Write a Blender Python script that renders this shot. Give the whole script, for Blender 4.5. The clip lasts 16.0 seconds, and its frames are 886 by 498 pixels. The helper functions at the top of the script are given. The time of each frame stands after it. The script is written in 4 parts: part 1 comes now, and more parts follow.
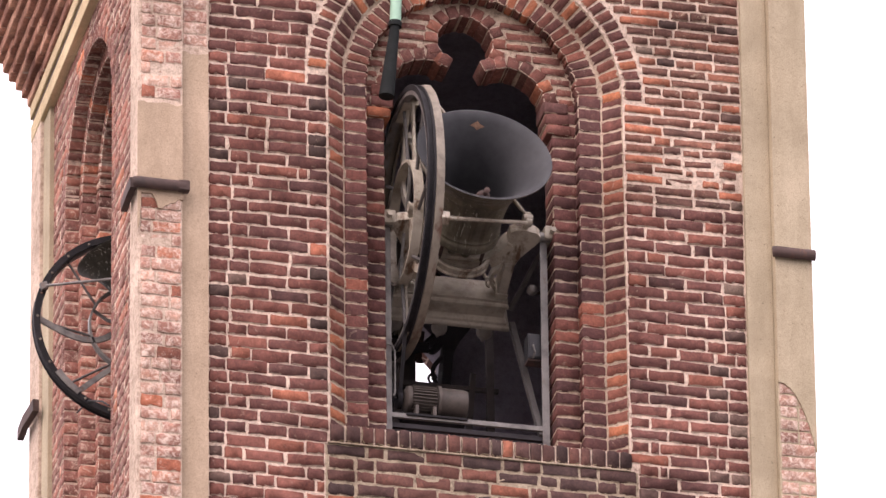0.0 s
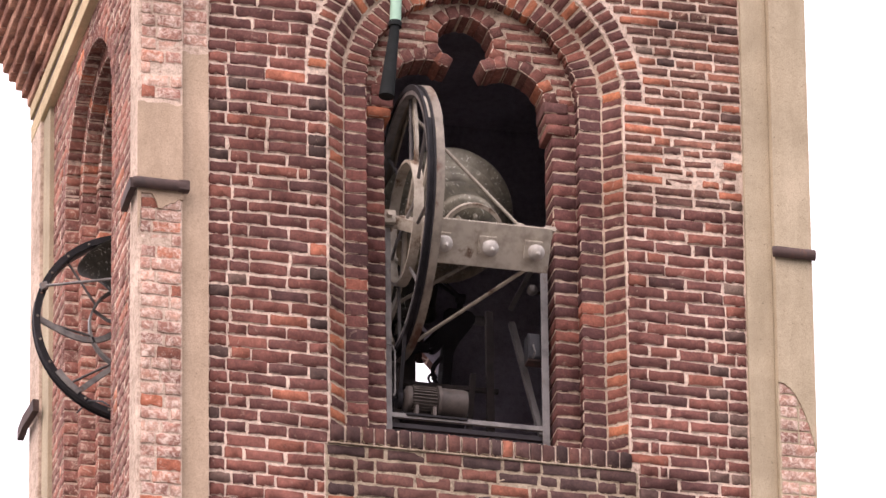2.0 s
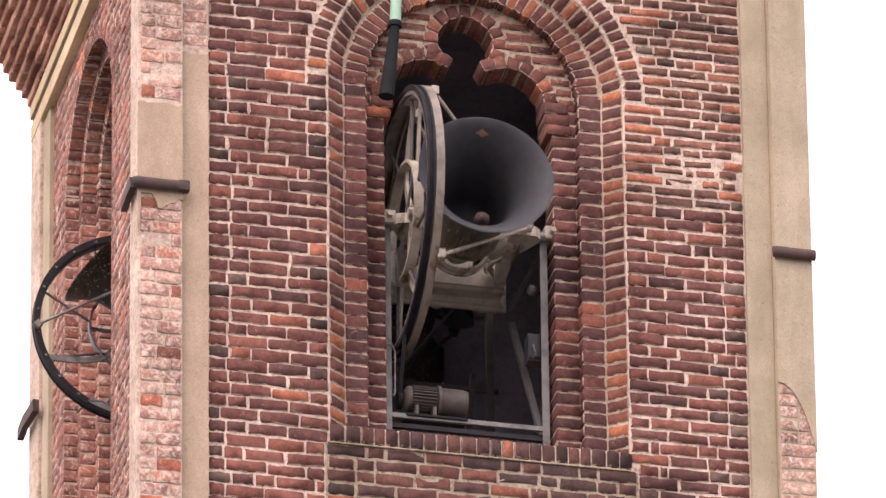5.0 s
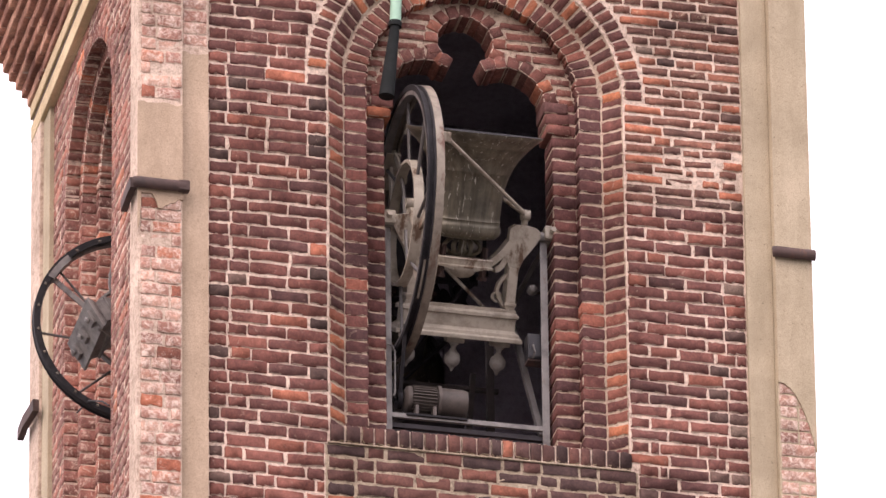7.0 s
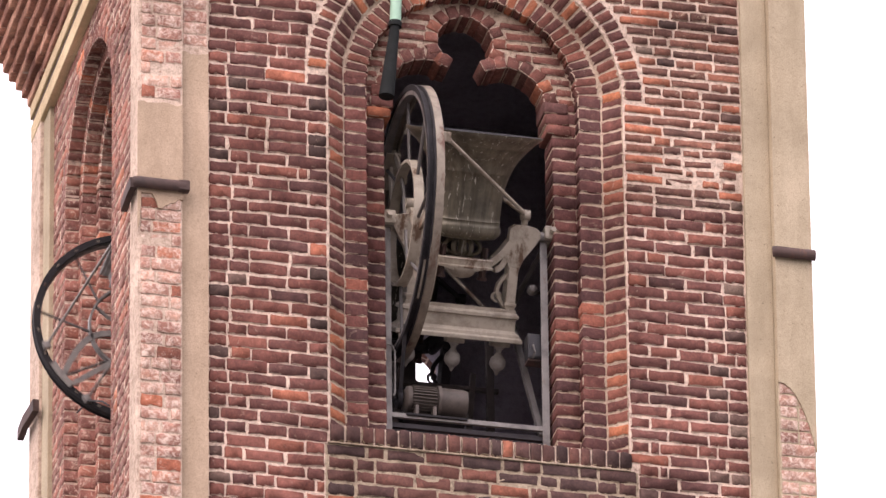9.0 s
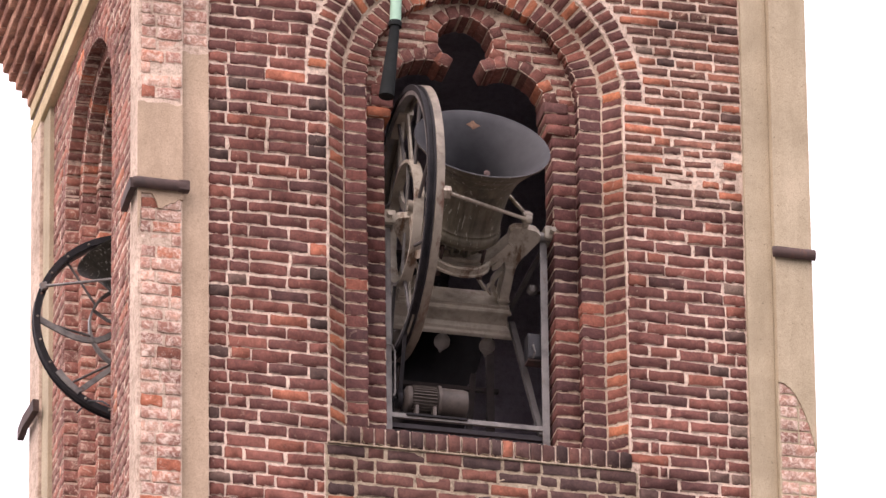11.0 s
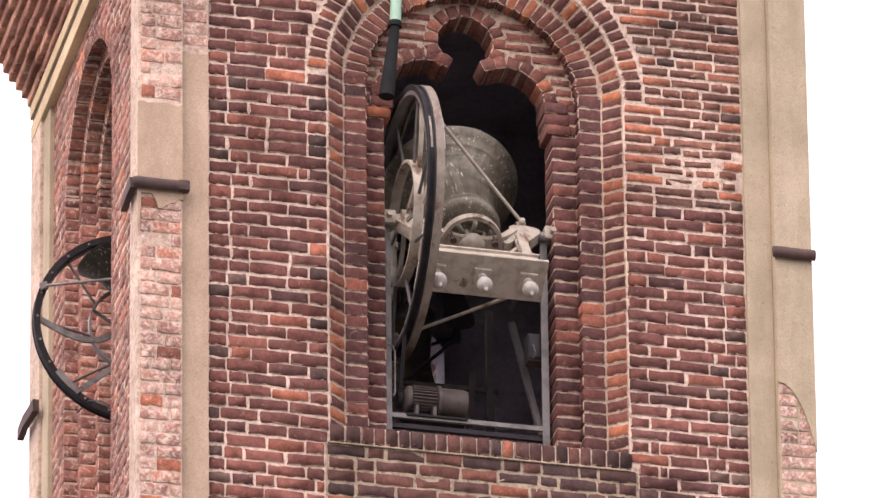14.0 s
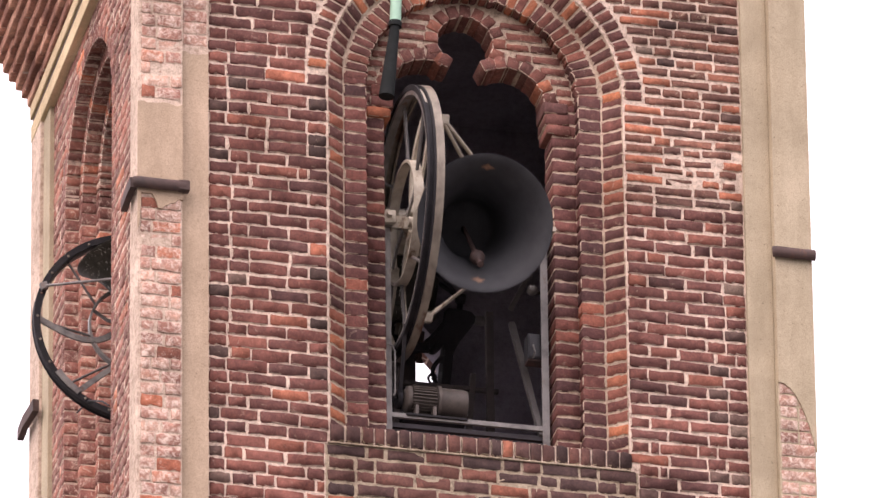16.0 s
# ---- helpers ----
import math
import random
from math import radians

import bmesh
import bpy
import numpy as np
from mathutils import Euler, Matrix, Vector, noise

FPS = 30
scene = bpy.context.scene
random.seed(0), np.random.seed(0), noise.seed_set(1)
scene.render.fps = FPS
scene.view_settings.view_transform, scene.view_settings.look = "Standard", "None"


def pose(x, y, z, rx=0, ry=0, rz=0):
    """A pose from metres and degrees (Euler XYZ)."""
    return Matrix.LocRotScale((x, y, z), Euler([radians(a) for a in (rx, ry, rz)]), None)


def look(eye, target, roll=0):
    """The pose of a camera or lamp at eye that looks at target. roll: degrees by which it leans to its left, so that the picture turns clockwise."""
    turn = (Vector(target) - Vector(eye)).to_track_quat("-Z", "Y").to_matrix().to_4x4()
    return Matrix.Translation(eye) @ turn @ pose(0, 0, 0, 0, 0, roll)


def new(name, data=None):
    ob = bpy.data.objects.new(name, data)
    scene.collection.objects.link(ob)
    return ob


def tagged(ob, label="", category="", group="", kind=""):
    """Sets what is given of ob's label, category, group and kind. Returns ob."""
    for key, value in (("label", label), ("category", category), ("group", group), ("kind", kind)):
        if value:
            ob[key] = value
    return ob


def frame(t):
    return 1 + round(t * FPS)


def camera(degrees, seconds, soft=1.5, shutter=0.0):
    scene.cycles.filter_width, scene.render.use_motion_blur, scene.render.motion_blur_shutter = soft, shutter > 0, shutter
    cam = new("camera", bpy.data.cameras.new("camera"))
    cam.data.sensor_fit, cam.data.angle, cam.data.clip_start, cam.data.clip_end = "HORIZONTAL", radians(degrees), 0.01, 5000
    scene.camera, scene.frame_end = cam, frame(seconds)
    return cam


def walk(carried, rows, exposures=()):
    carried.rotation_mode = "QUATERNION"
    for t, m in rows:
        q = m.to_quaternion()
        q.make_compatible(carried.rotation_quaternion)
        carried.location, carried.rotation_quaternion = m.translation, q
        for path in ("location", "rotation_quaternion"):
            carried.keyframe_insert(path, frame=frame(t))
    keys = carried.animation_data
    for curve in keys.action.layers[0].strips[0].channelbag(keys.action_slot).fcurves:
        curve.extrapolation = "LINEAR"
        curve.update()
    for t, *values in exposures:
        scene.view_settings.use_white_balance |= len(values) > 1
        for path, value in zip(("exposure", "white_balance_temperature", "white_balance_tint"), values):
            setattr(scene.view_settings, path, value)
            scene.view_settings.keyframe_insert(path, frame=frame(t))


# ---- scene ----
# z = 0 is the height of the front bell's axle; the square lies 34.2 m below it.
GROUND = -34.2

# ---- camera ----
cam = camera(4.5317, 16.0, soft=1.5, shutter=0.35)
EYE = Vector((-13.9774, -58.1094, -32.5796))
TH, PI_, RO = radians(13.2989), radians(28.3990), radians(-0.67025)
fwd = Vector((math.sin(TH) * math.cos(PI_), math.cos(TH) * math.cos(PI_), math.sin(PI_)))
rgt = Vector((math.cos(TH), -math.sin(TH), 0))
upv = rgt.cross(fwd)
r2 = rgt * math.cos(RO) + upv * math.sin(RO)
u2 = upv * math.cos(RO) - rgt * math.sin(RO)
stand = Matrix((
    (r2.x, u2.x, -fwd.x, EYE.x), (r2.y, u2.y, -fwd.y, EYE.y),
    (r2.z, u2.z, -fwd.z, EYE.z), (0, 0, 0, 1)))
walk(cam, [(0, stand), (16, stand)], exposures=[(0, 0.25, 6650, 27), (16, 0.25, 6650, 27)])

# ---- light: bright overcast ----
world = bpy.data.worlds.new("overcast")
scene.world = world
world.use_nodes = True
wn, wl = world.node_tree.nodes, world.node_tree.links
wn.clear()
sky = wn.new("ShaderNodeTexSky")
sky.sky_type = "NISHITA"
sky.sun_disc = False
sky.sun_elevation, sky.sun_rotation = radians(43.3), radians(237.4)
sky.dust_density, sky.air_density = 4.0, 1.0
bg_sky, bg_cloud = wn.new("ShaderNodeBackground"), wn.new("ShaderNodeBackground")
bg_sky.inputs["Strength"].default_value = 0.06
# cloud cover: three times brighter overhead than at the horizon
wtc, wsep, wmap = wn.new("ShaderNodeTexCoord"), wn.new("ShaderNodeSeparateXYZ"), wn.new("ShaderNodeMapRange")
wl.new(wtc.outputs["Generated"], wsep.inputs[0])
wl.new(wsep.outputs["Z"], wmap.inputs["Value"])
wmap.inputs["To Min"].default_value, wmap.inputs["To Max"].default_value = 0.22, 3.15
wl.new(wmap.outputs[0], bg_cloud.inputs["Strength"])
bg_cloud.inputs["Color"].default_value = (1.0, 0.985, 0.97, 1)
add = wn.new("ShaderNodeAddShader")
wout = wn.new("ShaderNodeOutputWorld")
wl.new(sky.outputs[0], bg_sky.inputs["Color"])
wl.new(bg_sky.outputs[0], add.inputs[0])
wl.new(bg_cloud.outputs[0], add.inputs[1])
wl.new(add.outputs[0], wout.inputs["Surface"])

sun = new("sun", bpy.data.lights.new("sun", "SUN"))
sun.data.energy, sun.data.angle = 1.05, radians(40)
sun.data.color = (1.0, 0.95, 0.88)
sun.matrix_world = look((-25, -16, 28), (0, 0, 0))


# ---- materials ----
def nodes_of(name):
    m = bpy.data.materials.new(name)
    m.use_nodes = True
    n = m.node_tree.nodes
    return m, n, m.node_tree.links, n["Principled BSDF"]


def ramp(n, stops):
    r = n.new("ShaderNodeValToRGB")
    e = r.color_ramp.elements
    while len(e) < len(stops):
        e.new(0.5)
    for i, (p, c) in enumerate(stops):
        e[i].position, e[i].color = p, (*c, 1)
    return r


def noise_tex(n, l, scale, detail=6, rough=0.6, coord="Object", stretch=None, dist=0.0):
    tc, tx = n.new("ShaderNodeTexCoord"), n.new("ShaderNodeTexNoise")
    tx.inputs["Scale"].default_value, tx.inputs["Detail"].default_value = scale, detail
    tx.inputs["Roughness"].default_value, tx.inputs["Distortion"].default_value = rough, dist
    if coord == "World":
        src = n.new("ShaderNodeNewGeometry").outputs["Position"]
    else:
        src = tc.outputs[coord]
    if stretch:
        mp = n.new("ShaderNodeMapping")
        mp.inputs["Scale"].default_value = stretch
        l.new(src, mp.inputs["Vector"])
        src = mp.outputs[0]
    l.new(src, tx.inputs["Vector"])
    return tx


def mix(n, l, fac, a, b, mode="MIX"):
    mx = n.new("ShaderNodeMix")
    mx.data_type, mx.blend_type = "RGBA", mode
    for sock, v in ((mx.inputs[0], fac), (mx.inputs[6], a), (mx.inputs[7], b)):
        if isinstance(v, bpy.types.NodeSocket):
            l.new(v, sock)
        elif isinstance(v, tuple):
            sock.default_value = (*v, 1)
        else:
            sock.default_value = v
    return mx.outputs[2]


def bump(n, l, b, tex, strength, dist):
    bp = n.new("ShaderNodeBump")
    bp.inputs["Strength"].default_value, bp.inputs["Distance"].default_value = strength, dist
    l.new(tex, bp.inputs["Height"])
    l.new(bp.outputs[0], b.inputs["Normal"])


def brick_material(name, per_object, tones, smear_amount, smear_colour=(0.49, 0.38, 0.29), fine=30):
    """Fired brick: its own tone from piece to piece, mottling and grain, soot in broad patches, mortar smeared over in places."""
    m, n, l, b = nodes_of(name)
    rnd = n.new("ShaderNodeObjectInfo").outputs["Random"] if per_object else n.new("ShaderNodeNewGeometry").outputs["Random Per Island"]
    tone = ramp(n, tones)
    l.new(rnd, tone.inputs[0])
    grain = noise_tex(n, l, 85, 8, 0.75, "World")
    gr = ramp(n, [(0.28, (0.66, 0.64, 0.63)), (0.5, (1, 1, 1)), (0.72, (1.38, 1.35, 1.33))])
    l.new(grain.outputs[0], gr.inputs[0])
    c = mix(n, l, 1.0, tone.outputs[0], gr.outputs[0], "MULTIPLY")
    blot = noise_tex(n, l, 16, 6, 0.65, "World", dist=0.4)
    br = ramp(n, [(0.32, (0.70, 0.69, 0.69)), (0.52, (1, 1, 1)), (0.70, (1.30, 1.26, 1.22))])
    l.new(blot.outputs[0], br.inputs[0])
    c = mix(n, l, 1.0, c, br.outputs[0], "MULTIPLY")
    soot = noise_tex(n, l, 1.9, 5, 0.65, "World")
    sr = ramp(n, [(0.40, (1.12, 1.1, 1.1)), (0.66, (0.55, 0.52, 0.53))])
    l.new(soot.outputs[0], sr.inputs[0])
    c = mix(n, l, 1.0, c, sr.outputs[0], "MULTIPLY")
    sm = noise_tex(n, l, fine, 8, 0.78, "World", dist=0.8)
    smr = ramp(n, [(0.70 - 0.2 * smear_amount, (0, 0, 0)), (0.86 - 0.2 * smear_amount, (0.75, 0.75, 0.75))])
    l.new(sm.outputs[0], smr.inputs[0])
    c = mix(n, l, smr.outputs[0], c, smear_colour)
    l.new(c, b.inputs["Base Color"])
    b.inputs["Roughness"].default_value = 0.92
    b.inputs["Specular IOR Level"].default_value = 0.15
    bump(n, l, b, blot.outputs[0], 0.4, 0.006)
    return m


RED = [(0.0, (0.097, 0.051, 0.046)), (0.14, (0.125, 0.059, 0.051)), (0.55, (0.169, 0.072, 0.058)), (0.86, (0.208, 0.087, 0.067)),
       (0.95, (0.264, 0.103, 0.070)), (0.985, (0.352, 0.131, 0.081))]
GLAZED = [(0.0, (0.072, 0.049, 0.043)), (0.5, (0.104, 0.066, 0.056)), (0.80, (0.140, 0.088, 0.072)), (1.0, (0.22, 0.160, 0.125))]
DARK = [(0.0, (0.085, 0.046, 0.044)), (0.5, (0.124, 0.056, 0.050)), (0.90, (0.168, 0.070, 0.058)), (1.0, (0.325, 0.119, 0.077))]
REBUILT = [(0.0, (0.115, 0.066, 0.054)), (0.35, (0.165, 0.082, 0.062)), (0.75, (0.225, 0.104, 0.074)), (0.90, (0.32, 0.13, 0.082)), (1.0, (0.45, 0.17, 0.10))]
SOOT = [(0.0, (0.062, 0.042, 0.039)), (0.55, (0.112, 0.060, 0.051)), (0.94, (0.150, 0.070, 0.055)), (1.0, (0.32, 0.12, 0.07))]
WARM = [(0.0, (0.110, 0.056, 0.050)), (0.45, (0.168, 0.073, 0.060)), (0.80, (0.245, 0.098, 0.070)), (0.92, (0.36, 0.135, 0.078)), (1.0, (0.44, 0.165, 0.085))]
PALE = [(0.0, (0.34, 0.17, 0.13)), (0.5, (0.43, 0.24, 0.18)), (0.85, (0.52, 0.33, 0.25)), (1.0, (0.45, 0.17, 0.10))]
ORANGE = [(0.0, (0.24, 0.10, 0.07)), (0.5, (0.36, 0.135, 0.085)), (1.0, (0.46, 0.165, 0.095))]
DUSTY = [(0.0, (0.30, 0.15, 0.11)), (0.5, (0.50, 0.27, 0.19)), (1.0, (0.66, 0.40, 0.28))]
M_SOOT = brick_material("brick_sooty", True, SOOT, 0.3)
M_DUSTY = brick_material("brick_dusty", True, DUSTY, 0.5)
M_BRICK = brick_material("brick_piece", True, RED, 0.55, fine=14)
M_BRICK_REST = brick_material("brick_joined", False, RED, 0.55, fine=14)
M_REBUILT = brick_material("brick_rebuilt", True, REBUILT, 0.62, (0.62, 0.50, 0.36), 14)
M_REBUILT_REST = brick_material("brick_rebuilt_joined", False, REBUILT, 0.62, (0.62, 0.50, 0.36), 14)
M_GLAZED = brick_material("brick_glazed", True, GLAZED, 0.5, fine=14)
M_DARK = brick_material("brick_jamb", True, DARK, 0.5, fine=14)
M_DARK_REST = brick_material("brick_jamb_joined", False, DARK, 0.5, fine=14)
M_WARM = brick_material("brick_arch", True, WARM, 0.5, fine=14)
M_WARM_REST = brick_material("brick_arch_joined", False, WARM, 0.5, fine=14)
FILLTONE = [(0.0, (0.15, 0.07, 0.058)), (0.5, (0.21, 0.090, 0.070)), (0.92, (0.27, 0.112, 0.08)), (1.0, (0.42, 0.15, 0.08))]
M_FILL = brick_material("brick_tympanum", True, FILLTONE, 0.7, (0.64, 0.48, 0.37), 45)
SIDETONE = [(p, tuple(v * 1.15 for v in c)) for p, c in FILLTONE]
M_SIDE = brick_material("brick_side", True, SIDETONE, 0.95, (0.74, 0.58, 0.46), 22)
M_SIDE_REST = brick_material("brick_side_joined", False, SIDETONE, 0.95, (0.74, 0.58, 0.46), 22)
M_BARED = brick_material("brick_bared", True, ORANGE, 0.80, (0.66, 0.53, 0.44), 30)
M_PALE = brick_material("brick_limewashed", True, PALE, 1.2, (0.80, 0.665, 0.56), 24)
M_PALE_REST = brick_material("brick_limewashed_joined", False, PALE, 1.2, (0.80, 0.665, 0.56), 24)


def mortar_material(name, base, dark):
    m, n, l, b = nodes_of(name)
    a, c = noise_tex(n, l, 24.0, 8, 0.78, "World"), noise_tex(n, l, 150, 6, 0.7, "World")
    r = ramp(n, [(0.34, dark), (0.54, base)])
    l.new(a.outputs[0], r.inputs[0])
    g = ramp(n, [(0.3, (0.75, 0.74, 0.72)), (0.7, (1.15, 1.15, 1.15))])
    l.new(c.outputs[0], g.inputs[0])
    grime = noise_tex(n, l, 1.9, 5, 0.65, "World")
    k = ramp(n, [(0.40, (1.05, 1.05, 1.05)), (0.66, (0.70, 0.68, 0.66))])
    l.new(grime.outputs[0], k.inputs[0])
    c2 = mix(n, l, 1.0, r.outputs[0], g.outputs[0], "MULTIPLY")
    l.new(mix(n, l, 1.0, c2, k.outputs[0], "MULTIPLY"), b.inputs["Base Color"])
    b.inputs["Roughness"].default_value = 0.95
    b.inputs["Specular IOR Level"].default_value = 0.15
    bump(n, l, b, c.outputs[0], 0.6, 0.006)
    return m


M_MORTAR = mortar_material("lime_mortar", (0.80, 0.645, 0.53), (0.29, 0.205, 0.165))
M_MORTAR_DARK = mortar_material("darker_mortar", (0.58, 0.455, 0.35), (0.23, 0.165, 0.125))
M_LEDGE = mortar_material("mossy_ledge", (0.47, 0.385, 0.285), (0.13, 0.10, 0.072))
M_WASH = mortar_material("limewash", (0.70, 0.56, 0.455), (0.34, 0.235, 0.18))


def plaster_material(name, tint):
    m, n, l, b = nodes_of(name)
    a = noise_tex(n, l, 1.6, 6, 0.65, "World")
    r = ramp(n, [(0.32, (0.362, 0.30, 0.211)), (0.5, (0.432, 0.361, 0.256)), (0.68, (0.495, 0.413, 0.297))])
    l.new(a.outputs[0], r.inputs[0])
    st = noise_tex(n, l, 7, 6, 0.7, "World", stretch=(1, 1, 0.18))
    sr = ramp(n, [(0.36, (0.90, 0.89, 0.87)), (0.6, (1.03, 1.03, 1.03))])
    l.new(st.outputs[0], sr.inputs[0])
    c = mix(n, l, 1.0, r.outputs[0], sr.outputs[0], "MULTIPLY")
    sand = noise_tex(n, l, 130, 4, 0.8, "World")
    dr = ramp(n, [(0.30, (0.70, 0.68, 0.64)), (0.5, (1, 1, 1)), (0.70, (1.22, 1.22, 1.20))])
    l.new(sand.outputs[0], dr.inputs[0])
    c = mix(n, l, 1.0, c, dr.outputs[0], "MULTIPLY")
    pit = noise_tex(n, l, 55, 5, 0.75, "World")
    pr = ramp(n, [(0.31, (0.36, 0.33, 0.29)), (0.38, (1, 1, 1))])
    l.new(pit.outputs[0], pr.inputs[0])
    c = mix(n, l, 1.0, c, tint, "MULTIPLY")
    l.new(mix(n, l, 1.0, c, pr.outputs[0], "MULTIPLY"), b.inputs["Base Color"])
    b.inputs["Roughness"].default_value = 0.92
    b.inputs["Specular IOR Level"].default_value = 0.2
    bump(n, l, b, pit.outputs[0], 0.5, 0.004)
    return m


M_PLASTER = plaster_material("cement_render", (1.0, 1.0, 1.0))
M_CREAM = plaster_material("cream_cement_render", (1.45, 1.38, 1.22))
M_PLASTER_PINK = plaster_material("pinkish_cement_render", (1.06, 0.96, 0.98))


def metal_paint(name, base, worn, rust, rust_at=0.62, rough=0.55, metal=0.0, scale=9):
    m, n, l, b = nodes_of(name)
    a = noise_tex(n, l, scale, 7, 0.7)
    r = ramp(n, [(0.35, worn), (0.55, base)])
    l.new(a.outputs[0], r.inputs[0])
    k = noise_tex(n, l, scale * 0.45, 8, 0.72, stretch=(1.3, 1, 0.6))
    kr = ramp(n, [(rust_at, (0, 0, 0)), (rust_at + 0.08, (1, 1, 1))])
    l.new(k.outputs[0], kr.inputs[0])
    l.new(mix(n, l, kr.outputs[0], r.outputs[0], rust), b.inputs["Base Color"])
    b.inputs["Roughness"].default_value, b.inputs["Metallic"].default_value = rough, metal
    b.inputs["Specular IOR Level"].default_value = 0.35
    bump(n, l, b, a.outputs[0], 0.25, 0.002)
    return m


M_IRON = metal_paint("grey_painted_cast_iron", (0.44, 0.39, 0.315), (0.28, 0.24, 0.19), (0.13, 0.078, 0.048), 0.56)
M_FINIAL = metal_paint("pale_grey_finial_paint", (0.42, 0.395, 0.355), (0.30, 0.27, 0.235), (0.20, 0.13, 0.08), 0.64)
M_RIM = metal_paint("worn_rim_paint", (0.25, 0.215, 0.17), (0.13, 0.105, 0.082), (0.11, 0.055, 0.036), 0.55, scale=6)
M_BLACK = metal_paint("black_rim", (0.012, 0.011, 0.013), (0.026, 0.023, 0.025), (0.05, 0.036, 0.032), 0.68, 0.8)
M_STEEL = metal_paint("grey_steel_frame", (0.24, 0.225, 0.21), (0.13, 0.12, 0.115), (0.15, 0.075, 0.04), 0.60, 0.5, 0.2)
# steel paint darkened for the shade on braces and spokes, with rust spots
M_BRACE = metal_paint("shade_dark_brace_paint", (0.115, 0.105, 0.10), (0.07, 0.064, 0.062), (0.10, 0.06, 0.04), 0.60, 0.6)
M_RUST = metal_paint("rusted_iron", (0.085, 0.052, 0.045), (0.05, 0.035, 0.032), (0.14, 0.07, 0.045), 0.6, 0.75)
M_MOTOR = metal_paint("dusty_motor_paint", (0.105, 0.086, 0.074), (0.062, 0.052, 0.046), (0.07, 0.046, 0.034), 0.58)
M_RUBBER = metal_paint("dark_sleeve", (0.008, 0.010, 0.010), (0.014, 0.017, 0.017), (0.012, 0.012, 0.012), 0.7, 0.9)
M_GREEN = metal_paint("pale_green_paint", (0.36, 0.58, 0.44), (0.30, 0.50, 0.38), (0.2, 0.25, 0.2), 0.75)
M_BOX = metal_paint("dark_grey_box", (0.034, 0.033, 0.038), (0.046, 0.045, 0.048), (0.10, 0.08, 0.07), 0.7, 0.5)
M_WOOD = metal_paint("dark_old_timber", (0.085, 0.070, 0.066), (0.055, 0.047, 0.045), (0.045, 0.038, 0.036), 0.6, 0.8)
# interior darkness put into the colour of the rear yoke and one rail
M_SHADED = metal_paint("interior_shade_black", (0.040, 0.036, 0.040), (0.030, 0.027, 0.030), (0.045, 0.038, 0.038), 0.6, 0.9)
M_ROOF = metal_paint("terracotta_roof", (0.28, 0.11, 0.07), (0.2, 0.08, 0.05), (0.12, 0.07, 0.05), 0.6, 0.9)


def bronze_material(name, k):
    m, n, l, b = nodes_of(name)
    a = noise_tex(n, l, 5, 7, 0.65)
    r = ramp(n, [(0.32, (0.130 * k, 0.108 * k, 0.076 * k)), (0.5, (0.240 * k, 0.198 * k, 0.132 * k)), (0.7, (0.33 * k, 0.272 * k, 0.178 * k))])
    l.new(a.outputs[0], r.inputs[0])
    tc, sep, mr = n.new("ShaderNodeTexCoord"), n.new("ShaderNodeSeparateXYZ"), n.new("ShaderNodeMapRange")
    l.new(tc.outputs["Object"], sep.inputs[0])
    l.new(sep.outputs["Z"], mr.inputs["Value"])
    mr.inputs["From Min"].default_value, mr.inputs["From Max"].default_value = -0.6, 0.1
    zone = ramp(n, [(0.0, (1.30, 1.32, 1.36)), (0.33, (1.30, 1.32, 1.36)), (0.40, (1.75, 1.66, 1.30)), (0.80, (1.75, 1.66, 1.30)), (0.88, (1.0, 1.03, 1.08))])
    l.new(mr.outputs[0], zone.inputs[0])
    # +y half tinted darker and bluer: shade of the upturned bell, in colour
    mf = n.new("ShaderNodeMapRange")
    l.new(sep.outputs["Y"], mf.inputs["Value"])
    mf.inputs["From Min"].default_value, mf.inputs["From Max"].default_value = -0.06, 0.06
    zone_shaded = mix(n, l, mf.outputs[0], zone.outputs[0], (0.66, 0.72, 0.80))
    s = noise_tex(n, l, 26, 5, 0.7, stretch=(1, 1, 0.10))
    sr = ramp(n, [(0.35, (0.62, 0.62, 0.60)), (0.62, (1.1, 1.1, 1.1))])
    l.new(s.outputs[0], sr.inputs[0])
    c = mix(n, l, 1.0, mix(n, l, 1.0, r.outputs[0], zone_shaded, "MULTIPLY"), sr.outputs[0], "MULTIPLY")
    # droppings and lime runs
    d = noise_tex(n, l, 60, 3, 0.6, stretch=(1, 1, 0.12))
    dr = ramp(n, [(0.635, (0, 0, 0)), (0.66, (0.85, 0.85, 0.85))])
    l.new(d.outputs[0], dr.inputs[0])
    c = mix(n, l, dr.outputs[0], c, (0.55, 0.54, 0.46))
    l.new(c, b.inputs["Base Color"])
    b.inputs["Metallic"].default_value, b.inputs["Roughness"].default_value = 0.4, 0.46
    bump(n, l, b, a.outputs[0], 0.2, 0.003)
    return m


def simple(name, lo, hi, scale=8, rough=0.8, metal=0.0):
    m, n, l, b = nodes_of(name)
    a = noise_tex(n, l, scale, 7, 0.65)
    r = ramp(n, [(0.35, lo), (0.65, hi)])
    l.new(a.outputs[0], r.inputs[0])
    l.new(r.outputs[0], b.inputs["Base Color"])
    b.inputs["Roughness"].default_value, b.inputs["Metallic"].default_value = rough, metal
    bump(n, l, b, a.outputs[0], 0.3, 0.003)
    return m


